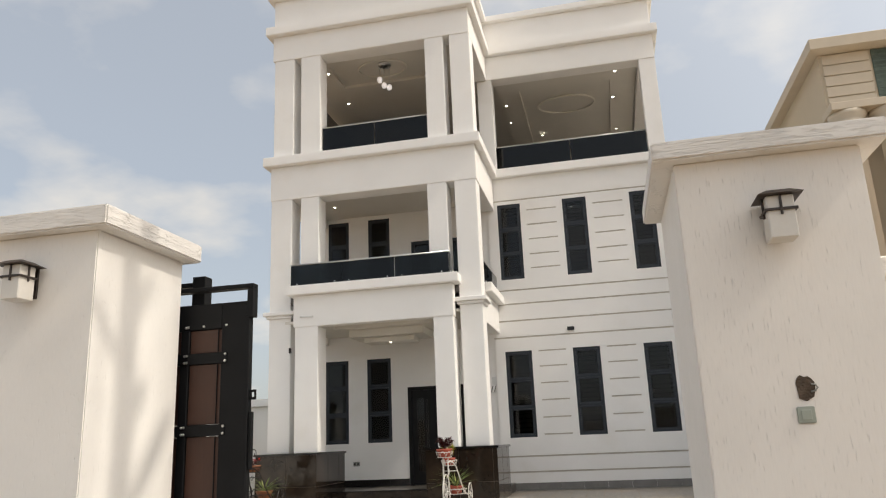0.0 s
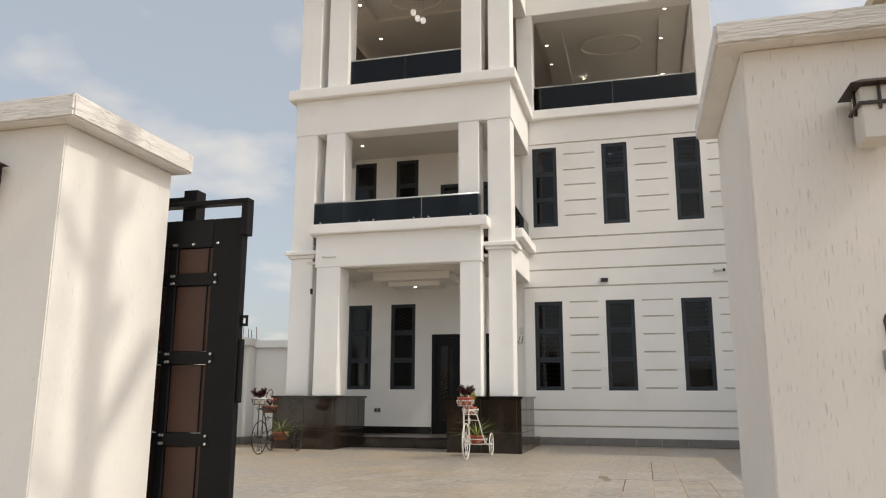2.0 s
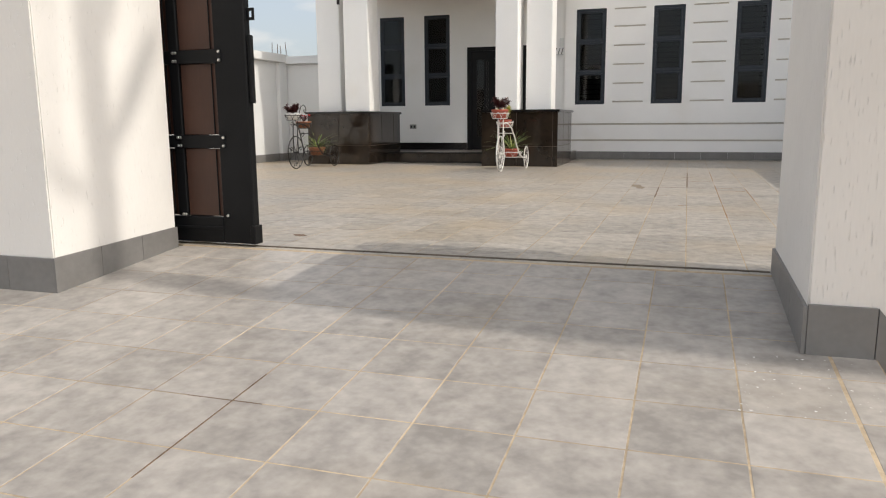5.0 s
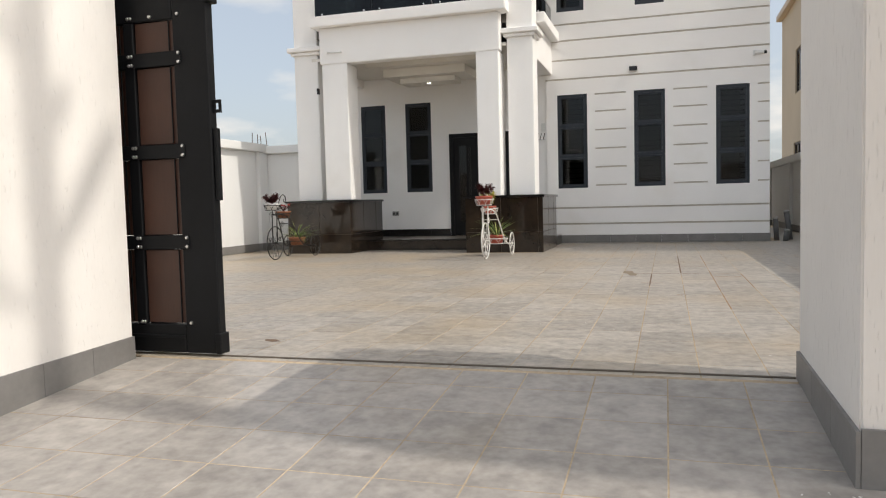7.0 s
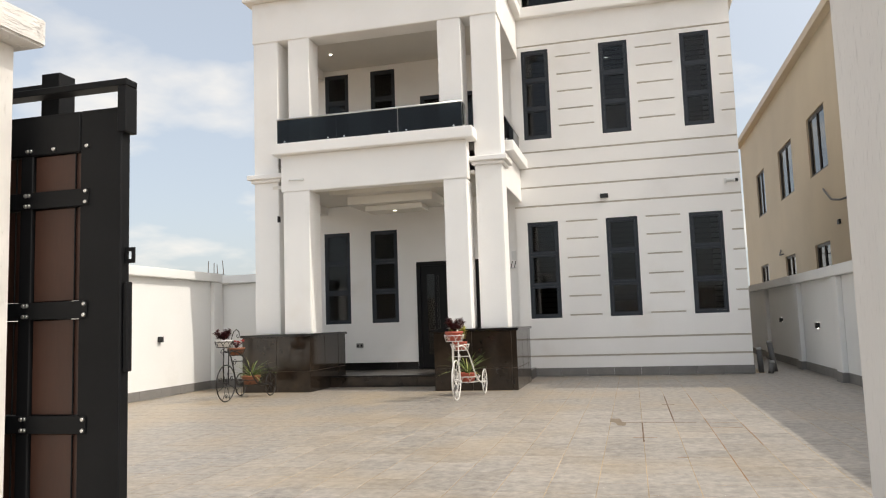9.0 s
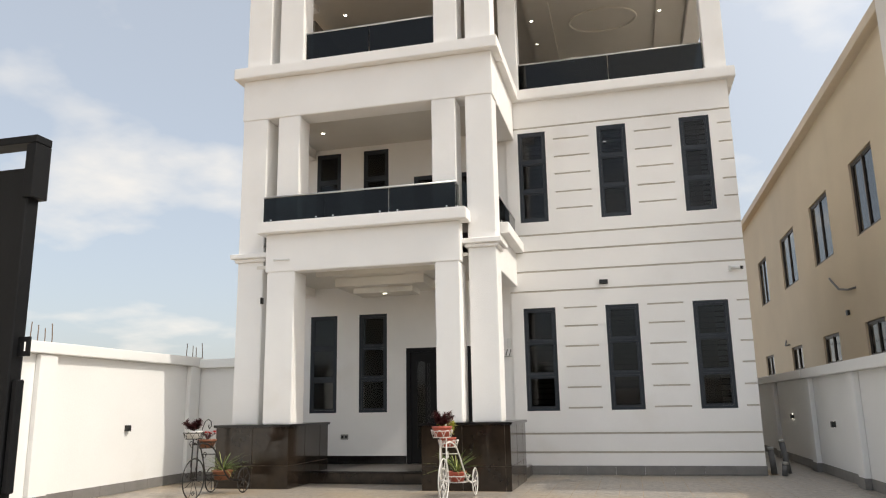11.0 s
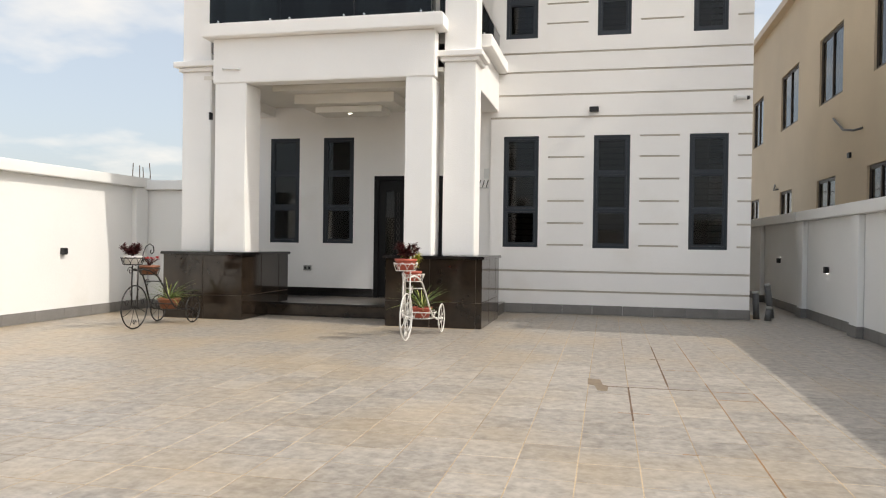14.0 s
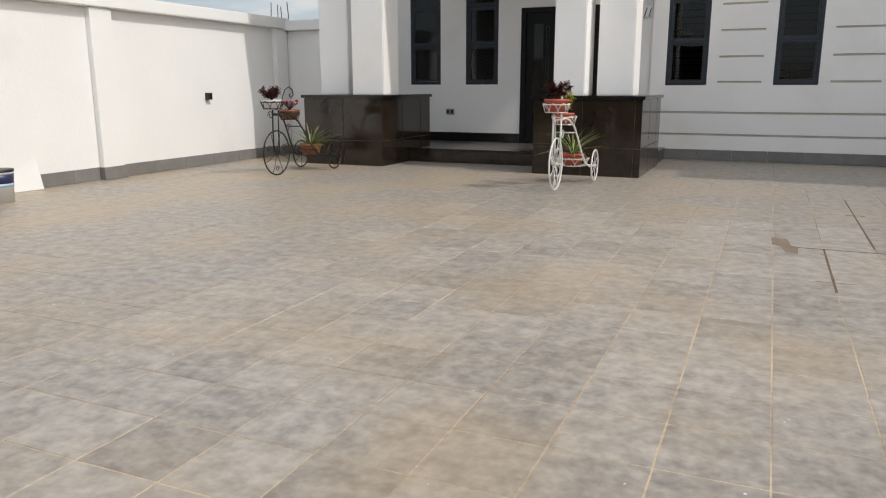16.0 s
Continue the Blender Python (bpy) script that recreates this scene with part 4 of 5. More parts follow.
# drain pipes at the house corner
for x, y, top, lean in ((1.70, 21.85, 0.44, -0.03), (1.99, 22.1, 0.56, -0.08), (1.83, 21.62, 0.20, 0.02)):
    t = thing("drain_pipe", (x, y, 0), "short grey plastic pipe stub with a pale cap", "pipe", "pipe stubs")
    b = bmesh.new()
    cyl(b, (x, y, -0.02), (x + lean, y - 0.03, top), 0.052, None, 18)
    part("pipe", b, PVC, t)
    b = bmesh.new()
    cyl(b, (x + lean, y - 0.03, top), (x + lean * 1.1, y - 0.034, top + 0.035), 0.058, 0.05, 18)
    part("cap", b, PLASTIC_GREY, t)


blk = thing("broken_block", (2.41, 17.53, 0), "broken grey concrete block with a pale plaster top", "block")
for name, z0, z1, grow, mat in (("block", 0.002, 0.115, 1.0, SKIRT), ("plaster_top", 0.116, 0.148, 0.93, SMOOTHCOAT)):
    b = bmesh.new()
    rings = []
    for f, z in ((1.0, z0), (1.0, (z0 + z1) / 2), (0.93, z1)):
        rings.append([b.verts.new((2.41 + 0.095 * grow * f * cx * random.uniform(0.9, 1.05), 17.53 + 0.07 * grow * f * cy * random.uniform(0.9, 1.05), z + random.uniform(-0.006, 0.006) * (z > z0)))
                      for cx, cy in ((-1, -0.9), (-0.2, -1), (0.9, -1), (1, 0.2), (0.85, 1), (0, 0.95), (-0.9, 1), (-1.05, 0.1))])
    b.faces.new(rings[0][::-1])
    b.faces.new(rings[2])
    for lo, hi in zip(rings, rings[1:]):
        for k in range(8):
            b.faces.new((lo[k], lo[(k + 1) % 8], hi[(k + 1) % 8], hi[k]))
    part(name, b, mat, blk)


# ---------------------------------------------------------------- stains on the paving
def stain(name, pts, mat, label, slope=0.0, lift=0.0012):
    b = bmesh.new()
    a = [b.verts.new((x, y, lift + slope * (y - GATE_Y))) for x, y in pts]
    c = [b.verts.new((x, y, -0.01 + slope * (y - GATE_Y))) for x, y in pts]
    b.faces.new(a)
    for k in range(len(a)):
        b.faces.new((a[k], a[(k + 1) % len(a)], c[(k + 1) % len(a)], c[k]))
    return solid(name, b, mat, label, "stain", "paving stains", at=(pts[0][0], pts[0][1], 0))


def strip(x0, y0, x1, y1, w):
    d = Vector((x1 - x0, y1 - y0))
    n = Vector((-d.y, d.x)).normalized() * w / 2
    up, dn = [], []
    for k in range(9):
        p = Vector((x0, y0)) + d * k / 8
        s = 0.6 + 0.6 * random.random()
        up.append(tuple(p + n * s))
        dn.append(tuple(p - n * s))
    return up + dn[::-1]


for q in ((-0.631, 14.87, -0.631, 13.6, 0.016), (-0.86, 14.868, -0.06, 14.872, 0.022), (-0.289, 15.0, -0.289, 17.6, 0.015), (0.053, 15.9, 0.053, 17.7, 0.010),
          (0.053, 15.25, 0.053, 13.2, 0.009), (0.053, 12.95, 0.053, 11.95, 0.009), (0.395, 14.88, 0.395, 13.45, 0.009), (0.09, 14.87, 0.37, 14.872, 0.008),
          (0.06, 14.53, 0.37, 14.53, 0.009), (-0.28, 15.896, 0.04, 15.896, 0.010), (-0.73, 13.845, -0.5, 13.844, 0.006), (-0.37, 12.82, -0.28, 12.82, 0.010), (-0.36, 16.58, -0.2, 16.582, 0.024)):
    dark = q[4] > 0.0125
    stain("rust_line", strip(*q), RUST if dark else RUST_PALE, "dark rusty line along a paving joint" if dark else "thin orange rust line along a paving joint")
for q in ((-1.919, 6.75, -1.919, 7.55, 0.0055), (-2.12, 7.3, -1.79, 7.3, 0.005)):
    stain("crack_line", strip(*q), RUST, "dark cracked joint on the sloping apron", 0.0852)
stain("damp_patch", [(-0.985, 15.2), (-0.87, 15.17), (-0.85, 14.93), (-0.80, 14.88), (-0.81, 14.64), (-0.89, 14.66), (-0.92, 14.88), (-0.98, 14.93)], DAMP, "small dark damp patch on the paving")
stain("damp_patch", [(-3.20, 10.07), (-3.12, 10.08), (-3.05, 10.02), (-3.10, 9.99), (-3.17, 10.02)], RUST, "small dark scuff on the paving near the gate")
sp = bmesh.new()
for k in range(130):
    if k < 60:
        x, y = random.uniform(-0.1, 0.42), random.uniform(7.65, 8.22)
        z = (y - GATE_Y) * 0.085 + 0.001
    else:
        x, y, z = random.uniform(-5, 1.2), random.uniform(9.6, 15), 0.0035
    r = random.uniform(0.002, 0.008) * random.uniform(0.4, 1.0)
    va = [sp.verts.new((x + r * random.uniform(0.5, 1.3) * math.cos(u), y + r * random.uniform(0.5, 1.3) * math.sin(u), z + 0.001)) for u in [i * math.tau / 6 for i in range(6)]]
    sp.faces.new(va)
solid("paint_specks", sp, PLASTIC_WHITE, "scattered white paint specks on the tiles", "specks", kind="stuff")


# ---------------------------------------------------------------- tricycle plant stands
def wheel(bm, c, r, ax, spokes, thick=0.008):
    """A wire wheel in the plane of z and the direction ax."""
    c, ax = Vector(c), Vector(ax).normalized()
    up = Vector((0, 0, 1))
    tube(bm, [c + r * (ax * math.cos(u) + up * math.sin(u)) for u in [k * math.tau / 32 for k in range(32)]], thick * 1.25, 6, True)
    side = ax.cross(up)
    cyl(bm, c - side * 0.02, c + side * 0.02, 0.018, None, 10)
    for k in range(spokes):
        u = (k + 0.5) * math.tau / spokes
        d = ax * math.cos(u) + up * math.sin(u)
        e = ax * math.cos(u + 0.5) + up * math.sin(u + 0.5)
        tube(bm, [c + d * 0.015, c + (d * 0.6 + e * 0.12) * r, c + d * (r - 0.005)], thick * 0.55, 5)
    return bm


def basket(bm, c, r, squash=1.0):
    c = Vector(c)
    for z, k in ((0.0, 0.80), (0.085, 1.0)):
        tube(bm, [c + Vector((k * r * math.cos(u), k * r * squash * math.sin(u), z)) for u in [i * math.tau / 24 for i in range(24)]], 0.0055, 6, True)
    for k in range(8):
        u0 = k * math.tau / 8
        pts = []
        for s in range(7):
            u = u0 + (s / 6 - 0.5) * 0.9
            pts.append(c + Vector((r * (0.82 + 0.2 * math.sin(math.pi * s / 6)) * math.cos(u), r * squash * (0.82 + 0.2 * math.sin(math.pi * s / 6)) * math.sin(u), 0.10 * math.sin(math.pi * s / 6))))
        tube(bm, pts, 0.004, 5)
    for a in (0, math.pi / 2):
        tube(bm, [c + Vector((0.8 * r * math.cos(a), 0.8 * r * squash * math.sin(a), 0)), c - Vector((0.8 * r * math.cos(a), 0.8 * r * squash * math.sin(a), 0))], 0.0045, 5)
    return bm


def scroll(bm, c, r, ax, turns=1.25, flip=1):
    c, ax = Vector(c), Vector(ax)
    pts = []
    for k in range(18):
        u = k / 17 * turns * math.tau
        rr = r * (1 - 0.75 * k / 17)
        pts.append(c + ax * (rr * math.cos(u) * flip) + Vector((0, 0, rr * math.sin(u))))
    return tube(bm, pts, 0.0055, 5)


def plant_stand(at, rz, mat, half, label):
    """A tricycle-shaped stand, front wheel towards its own -y."""
    t = thing("tricycle_plant_stand", at, label, "plant stand", "tricycle plant stands", rz=rz)
    ya = (0, 1, 0)
    part("front_wheel", wheel(bmesh.new(), (0, 0, 0.302), 0.292, ya, 8), mat, t, "", True)
    for x in (-half, half):
        part("rear_wheel", wheel(bmesh.new(), (x, 1.0, 0.202), 0.192, ya, 6), mat, t, "", True)
    b = bmesh.new()
    cyl(b, (-half - 0.01, 1.0, 0.202), (half + 0.01, 1.0, 0.202), 0.009)
    part("axle", b, mat, t, "", True)
    b = bmesh.new()
    for x in (-0.045, 0.045):
        tube(b, [(x, 0.0, 0.30), (x, 0.0, 0.62), (x, 0.015, 0.87)], 0.0105, 7)
    tube(b, [(-0.055, 0.0, 0.302), (0.055, 0.0, 0.302)], 0.012, 7)
    tube(b, [(-0.045, 0.01, 0.80), (0.045, 0.01, 0.80)], 0.009, 6)
    part("fork", b, mat, t, "", True)
    for sx in (-1, 1):
        b = bmesh.new()
        tube(b, [(sx * 0.05, 0.01, 0.80), (sx * 0.07, 0.10, 0.815), (sx * 0.09, 0.22, 0.79), (sx * 0.115, 0.36, 0.71), (sx * 0.14, 0.47, 0.56), (sx * 0.165, 0.57, 0.39), (sx * 0.19, 0.67, 0.26), (sx * 0.22, 0.80, 0.205), (sx * 0.25, 1.0, 0.202)], 0.0115, 7)
        part("side_rail", b, mat, t, "", True)
    for w, y, z in ((0.125, 0.42, 0.635), (0.18, 0.63, 0.30)):
        part("cross_bar", tube(bmesh.new(), [(-w, y, z), (w, y, z)], 0.008, 6), mat, t, "", True)
    for c, r, turns, flip in (((0.0, 0.28, 0.62), 0.06, 1.25, 1), ((0.0, 0.0, 0.09), 0.04, 1.25, 1), ((0.0, -0.10, 0.80), 0.06, 1.2, -1), ((0.0, -0.17, 0.36), 0.05, 1.1, 1), ((0.0, 0.17, 0.36), 0.05, 1.1, -1)):
        part("scroll", scroll(bmesh.new(), c, r, ya, turns, flip), mat, t, "", True)
    b = bmesh.new()
    tube(b, [(0.0, 0.015, 0.87), (0.0, 0.16, 0.93), (0.0, 0.19, 1.04), (0.0, 0.25, 1.13), (0.0, 0.34, 1.165), (0.0, 0.42, 1.13), (0.0, 0.44, 1.06), (0.0, 0.39, 1.02), (0.0, 0.35, 1.05), (0.0, 0.37, 1.08)], 0.008, 6)
    part("handlebar", b, mat, t, "", True)
    for c, r in (((0, -0.05, 0.885), 0.15), ((0.0, 0.33, 0.735), 0.145), ((0, 0.83, 0.212), 0.20)):
        part("basket", basket(bmesh.new(), c, r), mat, t, "", True)
    return t


def pot(m, r, h, mat, label, plant):
    """A potted plant standing in a basket; m is the pose of the pot's foot."""
    p = m.translation
    t = thing("potted_plant", tuple(p), label, "plant", "plants on the stands")
    b = bmesh.new()
    lathe(b, [(r * 0.70, 0.0), (r * 0.92, h * 0.75), (r * 0.93, h * 0.78), (r, h * 0.8), (r, h), (r * 0.9, h), (r * 0.88, h * 0.86)], (0, 0, 0), 28)
    part("pot", b, mat, t, "", True)
    b = bmesh.new()
    lathe(b, [(r * 0.5, h * 0.80), (r * 0.87, h * 0.875)], (0, 0, 0), 20)
    part("soil", b, SOIL, t, "", True)
    plant(t, h * 0.87, r)
    return t


def leaf(bm, base, way, up, length, width, bend=0.5, cuts=4):
    """A pointed leaf with a fold along its middle."""
    base, way, up = Vector(base), Vector(way).normalized(), Vector(up).normalized()
    side = way.cross(up).normalized()
    rows = []
    for k in range(cuts + 1):
        f = k / cuts
        c = base + way * length * f + up * (-bend * length * f * f)
        w = width * (0.35 + 1.3 * f) * (1 - f) ** 0.6 if f < 1 else 0.0005
        rows.append((bm.verts.new(c - side * w), bm.verts.new(c - up * w * 0.35), bm.verts.new(c + side * w)))
    for a, c in zip(rows, rows[1:]):
        for k in (0, 1):
            f = bm.faces.new((a[k], a[k + 1], c[k + 1], c[k]))
            f.smooth = True


def spider(t, z, r):
    for name, mat, n in (("leaves", LEAF_GREEN, 34), ("pale_leaves", LEAF_PALE, 22)):
        b = bmesh.new()
        for k in range(n):
            u, e = random.uniform(0, math.tau), random.uniform(0.45, 1.35)
            way = (math.cos(u) * math.cos(e), math.sin(u) * math.cos(e), math.sin(e))
            leaf(b, (0.02 * math.cos(u), 0.02 * math.sin(u), z), way, (-math.cos(u) * math.sin(e), -math.sin(u) * math.sin(e), math.cos(e)), random.uniform(0.26, 0.46), random.uniform(0.007, 0.013), random.uniform(0.3, 0.8), 6)
        part(name, b, mat, t, "", True)


def bushy(mat, height, spread, n, size, flower=None):
    def make(t, z, r):
        st = bmesh.new()
        b = bmesh.new()
        tips = []
        for k in range(9):
            u, s = random.uniform(0, math.tau), random.uniform(0.2, 1.0) * spread
            tip = Vector((s * math.cos(u), s * math.sin(u), z + height * random.uniform(0.65, 1.0)))
            tube(st, [(0, 0, z), (tip.x * 0.4, tip.y * 0.4, z + (tip.z - z) * 0.5), tip], 0.004, 5)
            tips.append(tip)
        for k in range(n):
            tip = random.choice(tips)
            f = random.uniform(0.35, 1.05)
            p = Vector((0, 0, z)).lerp(tip, f)
            u, e = random.uniform(0, math.tau), random.uniform(-0.2, 1.1)
            leaf(b, p, (math.cos(u) * math.cos(e), math.sin(u) * math.cos(e), math.sin(e)), (-math.cos(u) * math.sin(e), -math.sin(u) * math.sin(e), math.cos(e)), size * random.uniform(0.6, 1.2), size * 0.28, 0.4, 3)
        part("stems", st, LEAF_RED if mat is LEAF_RED else LEAF_GREEN, t, "", True)
        part("leaves", b, mat, t, "", True)
        if flower:
            b = bmesh.new()
            for tip in tips[:6]:
                for k in range(9):
                    u, e = k * 0.7 + tip.x * 50, random.uniform(0.0, 1.2)
                    leaf(b, tip + Vector((0, 0, 0.01)), (math.cos(u) * math.cos(e), math.sin(u) * math.cos(e), math.sin(e)), (-math.cos(u) * math.sin(e), -math.sin(u) * math.sin(e), math.cos(e)), 0.045, 0.016, 0.3, 3)
            part("flowers", b, flower, t, "", True)
    return make


for at, rz, mat, half, label in (((-3.275, 17.18, 0.0), 0.5, WHITE_METAL, 0.24, "white wrought-iron tricycle plant stand before the marble plinth"),
                           ((-7.115, 17.18, 0.0), 0.5, BLACK_METAL, 0.285, "black wrought-iron tricycle plant stand before the marble plinth")):
    plant_stand(at, rz, mat, half, label)
    m = pose(*at, 0, 0, rz)
    if mat is WHITE_METAL:
        pot(m @ pose(0, -0.05, 0.892), 0.14, 0.14, TERRACOTTA, "maroon-leaved plant in a red clay pot", bushy(LEAF_RED, 0.21, 0.17, 620, 0.058))
        pot(m @ pose(0.0, 0.33, 0.742), 0.115, 0.125, TERRACOTTA, "yellow-green plant in a red clay pot", bushy(FLOWER_YELLOW, 0.25, 0.15, 480, 0.06))
        pot(m @ pose(0, 0.83, 0.219), 0.145, 0.14, TERRACOTTA, "striped spider plant in a red clay pot", spider)
    else:
        pot(m @ pose(0, -0.05, 0.892), 0.13, 0.11, WHITE_POT, "maroon-leaved plant in a white pot", bushy(LEAF_RED, 0.17, 0.19, 560, 0.06))
        pot(m @ pose(0.0, 0.33, 0.742), 0.145, 0.12, BROWN_POT, "red-flowering plant in a brown clay pot", bushy(LEAF_RED, 0.11, 0.11, 90, 0.05, FLOWER_RED))
        pot(m @ pose(0, 0.83, 0.219), 0.165, 0.15, BROWN_POT, "striped spider plant in a brown clay pot", spider)

# ---------------------------------------------------------------- board and bucket by the west wall
bd = solid("white_board", soft(boxes((-0.006, 0.006, -0.55, 0.0, 0.0, 0.42)), 0.002), PLASTIC_WHITE, "white board leaning against the boundary wall", "board")
bd.matrix_basis = pose(-8.81, 14.95, 0.002, 0, -16, -8)
bk = thing("paint_bucket", (-8.36, 14.08, 0), "white paint bucket with a navy label and dark rim", "bucket")
b = bmesh.new()
lathe(b, [(0.125, 0.0), (0.145, 0.30), (0.150, 0.305), (0.150, 0.335), (0.138, 0.335), (0.135, 0.30)], (-8.36, 14.08, 0), 32)
part("pail", b, PLASTIC_WHITE, bk)
b = bmesh.new()
lathe(b, [(0.1515, 0.315), (0.1535, 0.325), (0.1535, 0.342), (0.13, 0.345)], (-8.36, 14.08, 0), 32)
part("rim", b, PLASTIC_BLACK, bk)
b = bmesh.new()
lathe(b, [(0.1405, 0.20), (0.1462, 0.295), (0.14, 0.296), (0.135, 0.2)], (-8.36, 14.08, 0), 32)
part("label", b, NAVY, bk, "navy label band")
b = bmesh.new()
lathe(b, [(0.1385, 0.165), (0.1405, 0.195), (0.135, 0.196), (0.132, 0.165)], (-8.36, 14.08, 0), 32)
part("label_stripe", b, LABEL_BLUE, bk)
# starter bars, far poles and wires beyond the west wall
for rx_, ry_, dx_, dy_ in ((-9.35, 20.26, 0.11, 0.05), (-9.2, 16.02, 0.03, 0.11)):
    rb = thing("starter_bars", (rx_ + 0.1, ry_ + 0.04, 2.2), "rusty steel starter bars standing out of the boundary wall", "rebar", "starter bars on the wall")
    for k in range(4):
        b = bmesh.new()
        x, y = rx_ + dx_ * k, ry_ + (dy_ * (k % 2) if dx_ > dy_ else dy_ * k)
        tube(b, [(x, y, 2.15), (x + 0.01, y, 2.4), (x + 0.02 - 0.01 * k, y, 2.62 - 0.04 * (k % 3))], 0.008, 5)
        part("bar", b, RUST, rb)
for px, py in ((-16.0, 48.0), (6.0, 70.0)):
    t = thing("utility_pole", (px, py, -0.3), "distant dark utility pole with a crossarm", "pole", "utility poles")
    b = bmesh.new()
    cyl(b, (px, py, -0.35), (px, py, 6.0), 0.11, 0.07, 10)
    part("pole", b, BARK, t)
    part("crossarm", boxes((px - 0.8, px + 0.8, py - 0.05, py + 0.05, 5.5, 5.62)), BARK, t)
for k in range(3):
    b = bmesh.new()
    a, c = Vector((-16.0 - 0.6 + 0.6 * k, 48.0, 5.65)), Vector((6.0 - 0.6 + 0.6 * k, 70.0, 5.65))
    tube(b, [a.lerp(c, f / 12) - Vector((0, 0, 3.2 * (f / 12) * (1 - f / 12))) for f in range(13)], 0.012, 4)
    solid("power_line", b, CABLE, "thin sagging power line between distant poles", "cable", "power lines", at=tuple(a))

# ---------------------------------------------------------------- neighbouring house
NX, NY, NT = 4.55, 19.3, 8.62
nb = thing("neighbour_house", (8.0, 30.0, -0.3), "two-storey cream rendered house beyond the boundary wall", "house")
ups = [(20.3, 21.6), (23.6, 25.3), (27.4, 29.4), (31.6, 33.8), (36.6, 38.4)]
los = [(21.0, 22.3), (24.2, 25.6), (27.85, 29.5), (32.2, 33.8), (37.1, 38.8)]
nh = [(a, c, 4.94, 6.66) for a, c in ups] + [(a, c, 2.22, 3.0) for a, c in los]
SWAP = Matrix(((0, 1, 0, 0), (1, 0, 0, 0), (0, 0, 1, 0), (0, 0, 0, 1)))
b = bmesh.new()
pierced(b, NY, 42.0, -0.3, NT, NX, NX + 0.25, nh)
b.transform(SWAP)
part("side_wall", b, CREAM, nb)
for a, c in ups:
    window(nb, a, c, 4.94, 6.66, NX + 0.05, 1, False, 0.05, FRAME_BROWN, "y")
    part("mullion", boxes((NX + 0.045, NX + 0.1, (a + c) / 2 - 0.03, (a + c) / 2 + 0.03, 4.99, 6.61)), FRAME_BROWN, nb)
for a, c in los:
    window(nb, a, c, 2.22, 3.0, NX + 0.05, 1, False, 0.05, FRAME_BROWN, "y")
    part("mullion", boxes((NX + 0.045, NX + 0.1, (a + c) / 2 - 0.03, (a + c) / 2 + 0.03, 2.27, 2.95)), FRAME_BROWN, nb)
part("inner_wall", boxes((NX + 1.5, NX + 1.6, NY + 0.3, 41.9, -0.3, NT)), DIM_INTERIOR, nb)
part("front_wall", soft(boxes((NX + 0.252, 13.0, NY, NY + 0.25, -0.3, NT)), 0.01), CREAM, nb)
part("eave", soft(boxes((NX - 0.22, 13.2, NY - 0.35, 42.2, NT, NT + 0.24)), 0.012), CREAM_TRIM, nb)
for k in range(5):
    part("cladding_board", soft(boxes((NX + 0.05, NX + 0.95, NY - 0.04, NY - 0.002, 7.42 + 0.24 * k, 7.64 + 0.24 * k)), 0.008), CREAM_TRIM, nb)
for k in range(34):
    for j in range(3):
        x0 = NX + 1.0 + (0.62 * j + 0.08 * ((k * 7) % 3) if j else 0.0)
        x1 = NX + 1.0 + 0.62 * (j + 1) + (0.08 * ((k * 7) % 3) if j < 2 else 0.0) - 0.004
        y0 = NY - 0.018 - 0.014 * random.random()
        part("slate_strip", soft(boxes((x0, x1, y0, NY - 0.002, 7.42 + 0.035 * k, 7.451 + 0.035 * k)), 0.002), GREENSTONE, nb)
b = bmesh.new()
pierced(b, NX + 1.35, NX + 2.3, 7.5, 8.35, NY - 0.075, NY - 0.05, [(NX + 1.47, NX + 2.18, 7.62, 8.23)])
part("window_trim", soft(b, 0.004), FENCE_PAINT, nb)
part("pane", boxes((NX + 1.46, NX + 2.19, NY - 0.062, NY - 0.055, 7.61, 8.24)), PANE, nb)
part("string_course", soft(boxes((NX - 0.05, 13.0, NY - 0.35, NY - 0.045, 7.12, 7.38)), 0.015, 2), CREAM_TRIM, nb)
for k in range(8):
    part("dentil", soft(boxes((NX + 0.35 + 0.75 * k, NX + 0.47 + 0.75 * k, NY - 0.42, NY - 0.352, 7.14, 7.26)), 0.008), CREAM_TRIM, nb)
for k in range(6):
    x, y = NX + 0.1 + 0.72 * k, NY - 0.72
    b = bmesh.new()
    lathe(b, [(0.24, -0.3), (0.21, 6.5), (0.23, 6.52), (0.23, 6.58), (0.30, 6.70), (0.31, 6.76), (0.27, 6.80), (0.34, 6.88), (0.34, 6.96)], (x, y, 0), 26)
    part("porch_column", b, CREAM_TRIM, nb)
part("porch_beam", soft(boxes((NX - 0.25, 9.0, NY - 1.05, NY - 0.42, 6.962, 7.118)), 0.01), CREAM_TRIM, nb)
part("roof", boxes((NX + 0.25, 13.0, NY + 0.25, 42.0, NT - 0.2, NT - 0.01)), CREAM_TRIM, nb)
for pts in ([(NX, 28.1, 4.42), (NX - 0.10, 27.6, 4.30), (NX - 0.14, 26.8, 3.95), (NX - 0.10, 26.2, 3.85), (NX, 25.9, 3.86)],
            [(NX, 34.5, 3.3), (NX - 0.12, 34.1, 3.1), (NX - 0.06, 33.8, 3.1)]):
    b = bmesh.new()
    tube(b, pts, 0.026, 8)
    part("bent_conduit", b, PVC, nb, "loose grey conduit hanging from the wall")
